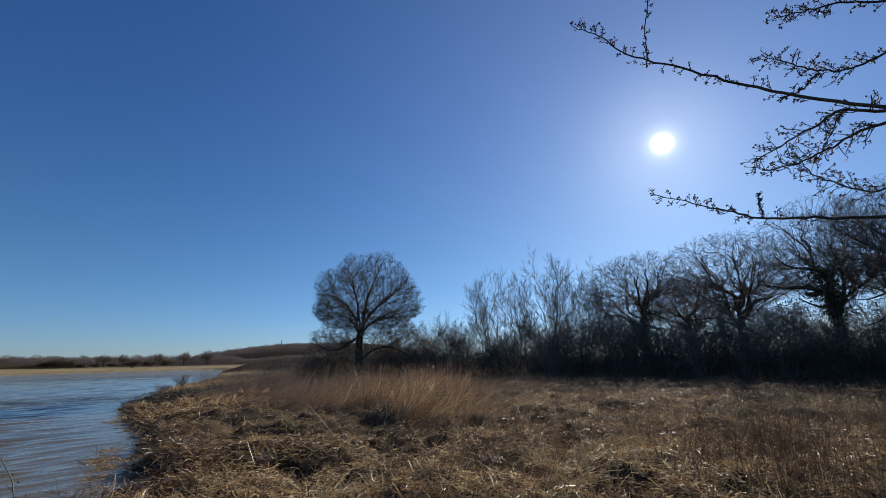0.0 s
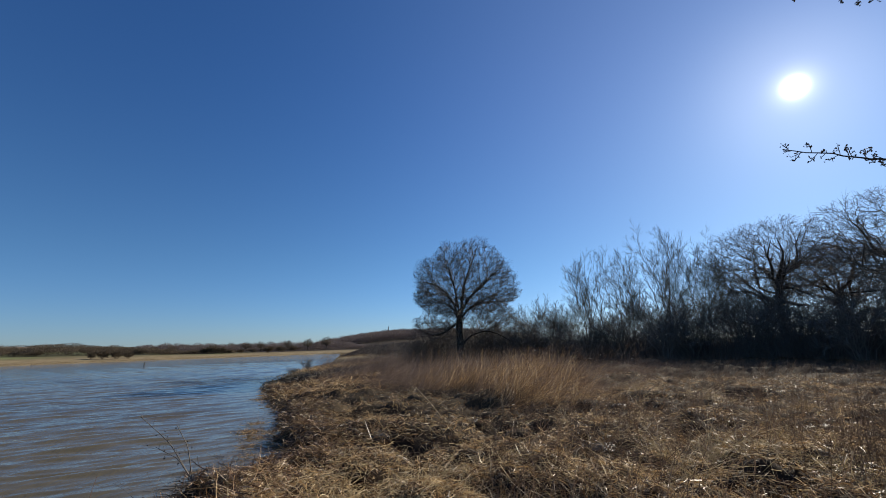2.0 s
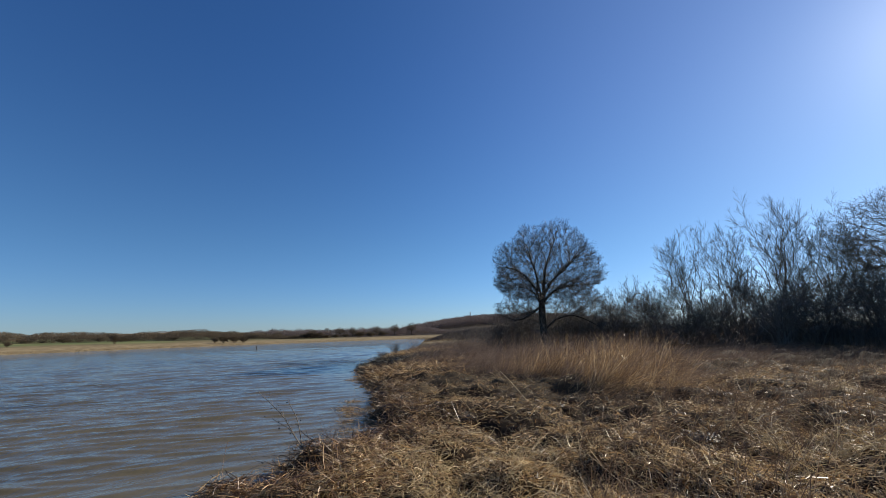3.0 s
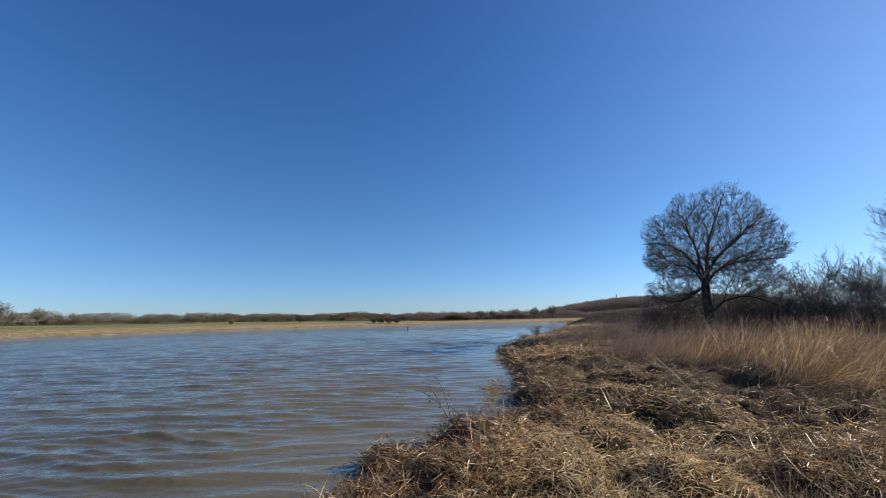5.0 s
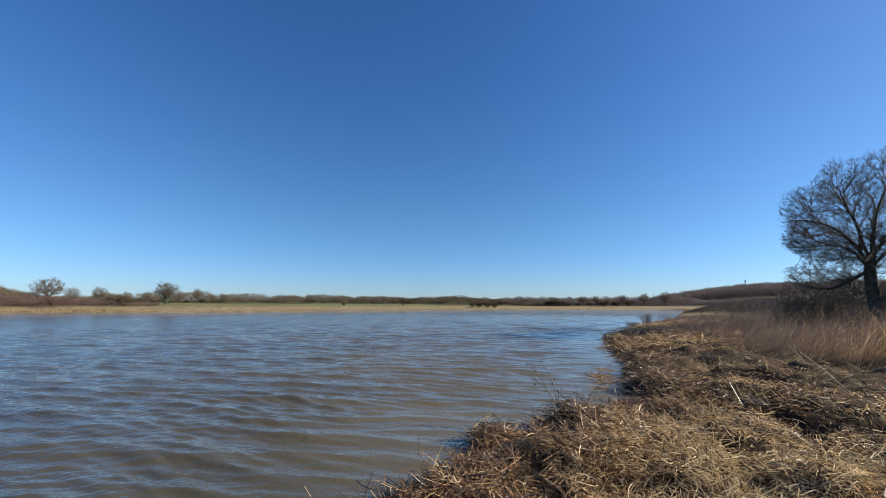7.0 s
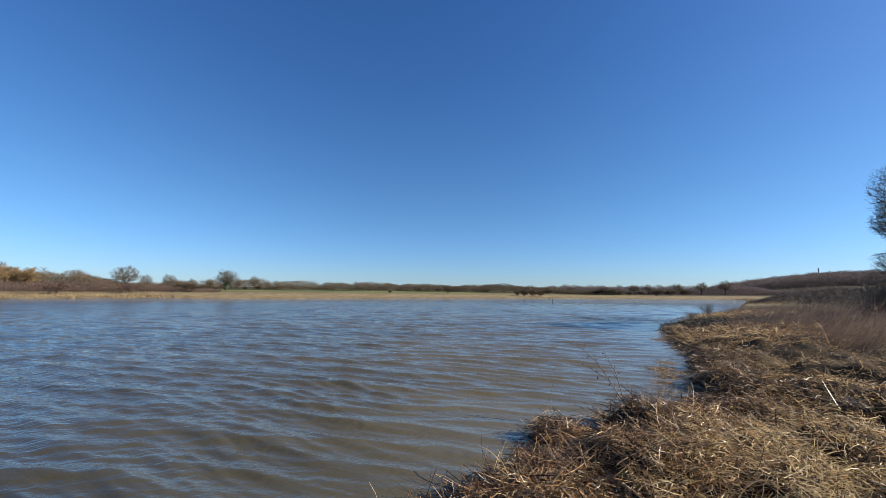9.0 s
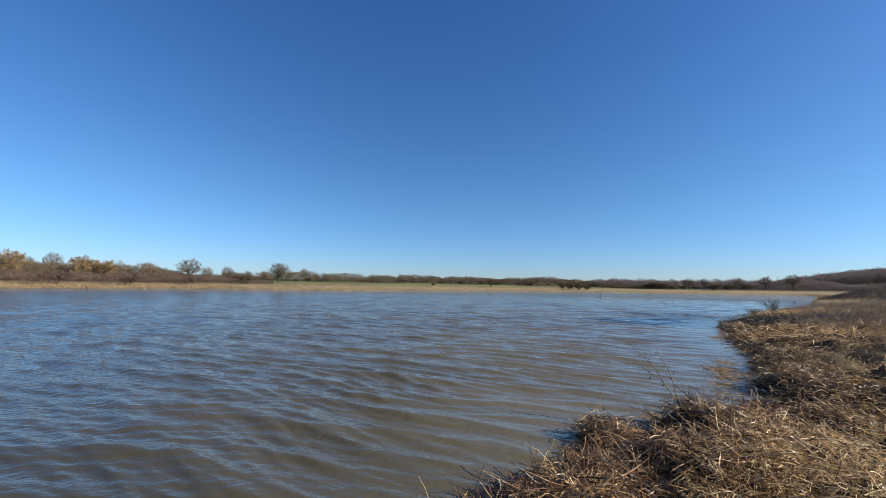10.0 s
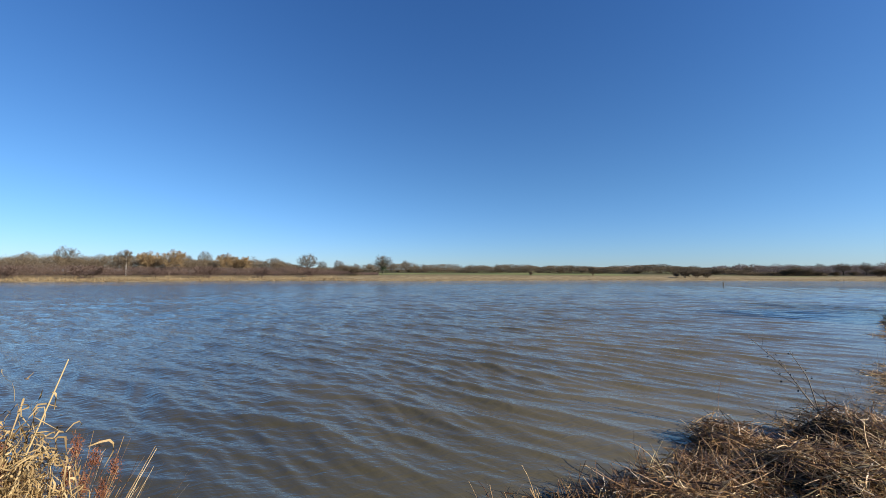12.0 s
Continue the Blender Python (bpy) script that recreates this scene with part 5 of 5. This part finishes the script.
def near_clump():
    """The sunlit clump of reed and grass at the water's edge, close by."""
    rng = np.random.default_rng(64)
    q = land(127.5, 2.3)
    t = thing("reed_clump", (q[0], q[1], q[2]), "sunlit golden clump of dead reed at the water", "reed clump")
    part("cane_growth", mesh("cane_growth", *spray(rng, 80, (0.7, 1.25), (0.002, 0.0038), (3, 3), (5, 6), 0.06, sides=4, taper=0.4)[1]), REED_RUST, t, kind="stuff")
    p = rng.normal(0, 1, (520, 3)) * [0.075, 0.075, 0.15] + [0, 0, 1.0]
    a = rng.uniform(0, 6.28, 520)
    d = np.stack([np.cos(a), np.sin(a), rng.normal(0.2, 0.6, 520)], 1) * rng.uniform(0.02, 0.075, (520, 1))
    u = np.linspace(0, 1, 6)[None, :, None]
    curl = rng.normal(0, 0.03, (520, 1, 3))
    bent = p[:, None] + d[:, None] * u * 1.2 + np.array([0, 0, 0.05]) * u - np.array([0, 0, 0.11]) * u * u + curl * np.sin(3.1 * u)
    part("foliage", mesh("foliage", *tubes(bent, np.array([[0.0012, 0.0026, 0.0032, 0.0026, 0.0018, 0.0008]]).repeat(520, 0), 2)), LEAF_GOLD, t, "crumpled golden leaf blades", kind="stuff")
    part("thatch", mesh("thatch", *spray(rng, 1100, (0.75, 1.2), (0.0025, 0.0055), (3, 3), (10, 14), 0.065)[1]), STRAW, t, kind="stuff")
    a = rng.uniform(0, 6.28, 800)
    p = rng.normal(0, 1, (800, 3)) * [0.085, 0.085, 0.17] + [0, 0, 0.95]
    d = np.stack([np.cos(a), np.sin(a), rng.normal(0.1, 0.7, 800)], 1) * rng.uniform(0.02, 0.07, (800, 1))
    u = np.linspace(0, 1, 6)[None, :, None]
    bent = p[:, None] + d[:, None] * u - np.array([0, 0, 0.06]) * u * u + rng.normal(0, 0.03, (800, 1, 3)) * np.sin(3.1 * u) + rng.normal(0, 0.004, (800, 6, 3))
    part("leaf_mass", mesh("leaf_mass", *tubes(bent, np.array([[0.0016, 0.0036, 0.0046, 0.0042, 0.003, 0.001]]) * rng.uniform(0.35, 1.0, (800, 1)), 2)), LEAF_GOLD, t, "broad crumpled dry leaves", kind="stuff")
    cane = limb([(0.03, -0.03, 0.1), (0.02, -0.02, 0.8), (-0.02, 0.03, 1.15), (-0.085, 0.115, 1.5)], 10)[None]
    part("tall_cane", mesh("tall_cane", *tubes(cane, np.linspace(0.0045, 0.0022, 10)[None], 6)), STRAW_PALE, t, "thick pale broken cane")
    for k, (ox, oy, oz) in enumerate(((0.05, -0.06, 1.12), (0.09, -0.12, 1.18), (0.12, -0.15, 1.27), (0.08, -0.1, 1.34), (0.04, -0.05, 1.3), (0.07, -0.1, 1.25), (0.01, -0.02, 1.22), (-0.15, 0.18, 1.1), (-0.19, 0.23, 1.05), (-0.11, 0.14, 1.16), (0.1, -0.13, 1.35), (0.05, -0.08, 1.4))):
        stem = limb([(0.02 * k - 0.06, 0, 0.2), (ox * 0.6, oy * 0.6, oz * 0.75), (ox, oy, oz)], 7)[None]
        head = part("seed_stem", mesh("seed_stem", *tubes(stem, np.linspace(0.003, 0.0015, 7)[None], 4)), REED_RUST, t)
        s = stem[0][rng.integers(4, 7, 800)] + rng.normal(0, 0.009, (800, 3)) * [1, 1, 2.5] + [0, 0, 0.01]
        f = s + rng.normal(0, 1, (800, 3)) * [0.006, 0.006, 0.009]
        part("seed_head", mesh("seed_head", *tubes(np.stack([s, f], 1), np.full((800, 2), 0.0009), 2)), SEED, head, "rusty fluffy seed head", kind="stuff")


near_clump()
end_shrub = clump(np.random.default_rng(65), 16, 1.15, 0.55, [dict(n=6, angle=35, ratio=(0.3, 0.5), k=4, up=0.1, least=0.008), dict(n=4, angle=35, ratio=(0.4, 0.7), k=3, least=0.006, sides=2)], 0.016, TWIG, TWIG, "shore_shrub", "small dark bare shrub at the bank's end", "bush")
plant_out(end_shrub, [(31.6, 41.5, 1.0, 1.0, 0), (33.0, 40.5, 0.45, 1.3, 90)], "shrubs on the bank's end")


def tapered_post(name, place, tall, r0, r1, sides, mat, label, category, cap):
    bm = bmesh.new()
    bmesh.ops.create_cone(bm, cap_ends=True, segments=sides, radius1=r0, radius2=r1, depth=tall, matrix=Matrix.Translation((0, 0, tall / 2)))
    bmesh.ops.bevel(bm, geom=list(bm.edges), offset=r1 * 0.12, segments=1, affect="EDGES")
    me = bpy.data.meshes.new(name)
    bm.to_mesh(me)
    bm.free()
    t = thing(name, place, label, category)
    part("shaft", me, mat, t)
    bm = bmesh.new()
    bmesh.ops.create_cone(bm, cap_ends=True, segments=sides, radius1=r1 * 1.15, radius2=r1 * 0.9, depth=cap, matrix=Matrix.Translation((0, 0, tall + cap / 2)))
    me = bpy.data.meshes.new("cap")
    bm.to_mesh(me)
    bm.free()
    part("cap", me, mat, t)
    return t


tapered_post("water_post", (-68.0, 59.3, -0.35), 0.95, 0.10, 0.09, 10, WET_WOOD, "dark wooden marker post standing in the lake", "post", 0.04)
q = land(21.2, 560)
tapered_post("chimney", (q[0], q[1], q[2] - 0.5), 13.0, 0.75, 0.55, 14, STEEL, "thin grey chimney standing on the wooded hill", "chimney", 0.5)


def hawthorn():
    """The hawthorn whose boughs reach over the marsh; its trunk stands beside the path."""
    rng = np.random.default_rng(66)
    eye = np.array([0, 0, 2.0])
    foot = land(-84, 2.7)
    t = thing("hawthorn_tree", foot, "budding hawthorn with knobbly spurred boughs overhead", "tree")
    trunk = limb([(0, 0, -0.2), (-0.05, 0.05, 1.0), (0.05, 0.1, 2.2), (0.0, 0.0, 3.6)], 9)[None]
    part("trunk", mesh("trunk", *tubes(trunk, np.linspace(0.11, 0.04, 9)[None], 8)), BARK, t)
    boughs = (
        ((-50.7, 22.6), (-45.4, 26.0), (-39.8, 29.7), (-34.3, 33.5), (-28.1, 36.7), (-25.3, 39.6), (-21.6, 41.2)),
        ((-30.6, 34.6), (-31.0, 36.4), (-31.2, 38.8), (-32.3, 41.4), (-33.0, 45.0)),
        ((-53.3, 31.2), (-50.1, 33.2), (-47.3, 33.8), (-44.9, 34.4)),
        ((-52.2, 27.2), (-49.7, 26.9), (-47.2, 27.9), (-45.2, 29.6), (-42.9, 31.5)),
        ((-47.2, 27.9), (-45.5, 26.7), (-43.5, 26.6)),
        ((-50.9, 22.0), (-48.0, 23.7), (-45.6, 22.8), (-42.4, 21.9), (-39.6, 20.8)),
        ((-50.7, 21.1), (-48.8, 21.2), (-46.4, 20.3), (-43.5, 19.6), (-40.5, 19.8)),
        ((-49.2, 14.6), (-46.8, 16.1), (-44.5, 18.1), (-43.6, 20.2)),
        ((-48.7, 12.5), (-44.1, 13.7), (-39.4, 14.6), (-36.5, 16.1), (-33.6, 17.6), (-28.5, 19.9)),
        ((-39.5, 14.8), (-39.5, 17.4)),
        ((-48.0, 23.6), (-46.7, 21.5), (-44.8, 19.2)))
    rooted = (0, 2, 3, 5, 6, 7, 8)
    aloft = []
    for k in range(9):
        a = 2.4 * k
        aloft.append(limb([trunk[0][4 + k % 5], trunk[0][4 + k % 5] + [0.5 * math.cos(a), -abs(0.4 * math.sin(a)), 0.45], trunk[0][4 + k % 5] + [1.0 * math.cos(a), -abs(1.0 * math.sin(a)), 0.75]], 8))
    aloft = np.stack(aloft)
    rest = np.tile(np.linspace(0.022, 0.008, 8), (9, 1))
    made, _, _ = grow(rng, aloft, rest, [dict(n=7, angle=45, ratio=(0.35, 0.6), k=5, bend=0.2), dict(n=7, angle=45, ratio=(0.3, 0.6), k=4, bend=0.2, least=0.002), dict(n=5, angle=50, ratio=(0.2, 0.4), k=3, least=0.0016, sides=2)])
    part("crown", mesh("crown", *join(tubes(aloft, rest, 5), *made)), TWIG, t, kind="stuff")
    for i, b in enumerate(boughs):
        d = 2.35 + 0.06 * (i % 4)
        pts = [eye + np.array(toward(*q)) * d - foot for q in b]
        if i in rooted:
            root = trunk[0][4 + i % 4]
            pts = [root, (root * 1.2 + pts[0] * 0.8) / 2 + [0, 0, 0.12]] + pts
        line = limb(pts, 5 * len(pts))[None]
        for _ in range(3):
            line[0, 1:-1] = (line[0, :-2] + 2 * line[0, 1:-1] + line[0, 2:]) / 4
        line = line + rng.normal(0, 0.0025, line.shape)
        r0 = 0.009 if i in (0, 5, 6, 8) else 0.006 if i in rooted else 0.003
        rad = np.linspace(r0, 0.0018, line.shape[1])[None]
        bough = part("bough", mesh("bough", *tubes(line, rad, 6)), BARK, t)
        start = 0.35 if i in rooted else 0.05
        dense = 44 if i in rooted else 16
        made, p, _ = grow(rng, line, rad, [dict(n=dense, angle=58, ratio=(0.03, 0.075), longest=0.075 if i in (3, 5, 6, 7) else 0.042, thick=0.5, most=0.0026, least=0.0016, bend=0.18, up=0.03, k=4, **{"from": start}),
                                           dict(n=3, angle=55, ratio=(0.25, 0.5), longest=0.018, thick=0.8, least=0.0015, bend=0.2, k=3)])
        part("spur_growth", mesh("spur_growth", *join(*made)), TWIG, bough, "short thorny spurs", kind="stuff")
        ends = p[:, -1]
        buds = np.repeat(ends, 3, axis=0) + rng.normal(0, 0.004, (3 * len(ends), 3))
        part("bud_growth", mesh("bud_growth", *leaves(rng, buds, 0.006)), TWIG, bough, "tiny swelling brown buds", kind="stuff")


hawthorn()


def broken_reeds():
    """A fan of long bleached stems lying bent over the grass."""
    rng = np.random.default_rng(67)
    t = thing("broken_reed", (0, 0, 0), "fan of long bleached broken reed stems", "broken reeds")
    part("dead_growth", mesh("dead_growth", *spray(rng, 44, (0.5, 1.4), (0.005, 0.0105), (52, 18), (50, 26), 0.12, 0.5, 7, 3, 0.5, (0, 45))[1]), STRAW_PALE, t, kind="stuff")
    part("leaf_tangle", mesh("leaf_tangle", *spray(rng, 60, (0.25, 0.8), (0.005, 0.011), (55, 22), (60, 35), 0.15, 0.6, 6, 2, 0.2, (0, 60))[1]), STRAW_PALE, t, kind="stuff")
    return t


fanned = broken_reeds()
for i, (x, y, turn, sc) in enumerate(((1.5, 5.9, 285, 0.8), (2.1, 6.6, 300, 1.0), (2.5, 7.7, 80, 1.0), (3.6, 8.0, 110, 1.0), (1.9, 15.4, 270, 0.9), (2.9, 16.6, 280, 0.9), (3.9, 12.6, 275, 0.9), (-1.4, 14.0, 280, 0.8), (1.6, 7.0, 60, 0.8), (4.6, 7.2, 20, 0.9), (1.0, 13.0, 95, 0.9), (2.6, 14.5, 120, 0.9), (-0.4, 15.4, 100, 0.9), (5.4, 11.0, 70, 0.8), (-4.2, 13.4, 60, 0.7), (6.6, 8.6, 130, 1.0), (0.3, 9.2, 40, 0.6), (4.0, 5.4, 75, 0.8))):
    z = float(height(np.array([x]), np.array([y]))[0])
    m = Matrix.LocRotScale(Vector((x, y, z)), Euler((0, 0, radians(turn))), Vector((sc, sc, sc)))
    if i:
        copy_thing(fanned, m)
    else:
        fanned.matrix_basis = m
        tagged(fanned, group="broken reeds in the marsh")


def fallen_cane():
    """One long pale stem lying over the litter in front of the reeds."""
    a, b = land(17.5, 13.9), land(13.7, 10.9)
    t = thing("fallen_cane", a, "long pale broken cane lying on the litter", "cane")
    line = limb([(0, 0, 0.22), (b - a) * 0.5 + [0, 0, 0.16], (b - a) + [0, 0, 0.03]], 9)[None]
    part("stem", mesh("stem", *tubes(line, np.linspace(0.008, 0.005, 9)[None], 5)), STRAW_PALE, t)


fallen_cane()
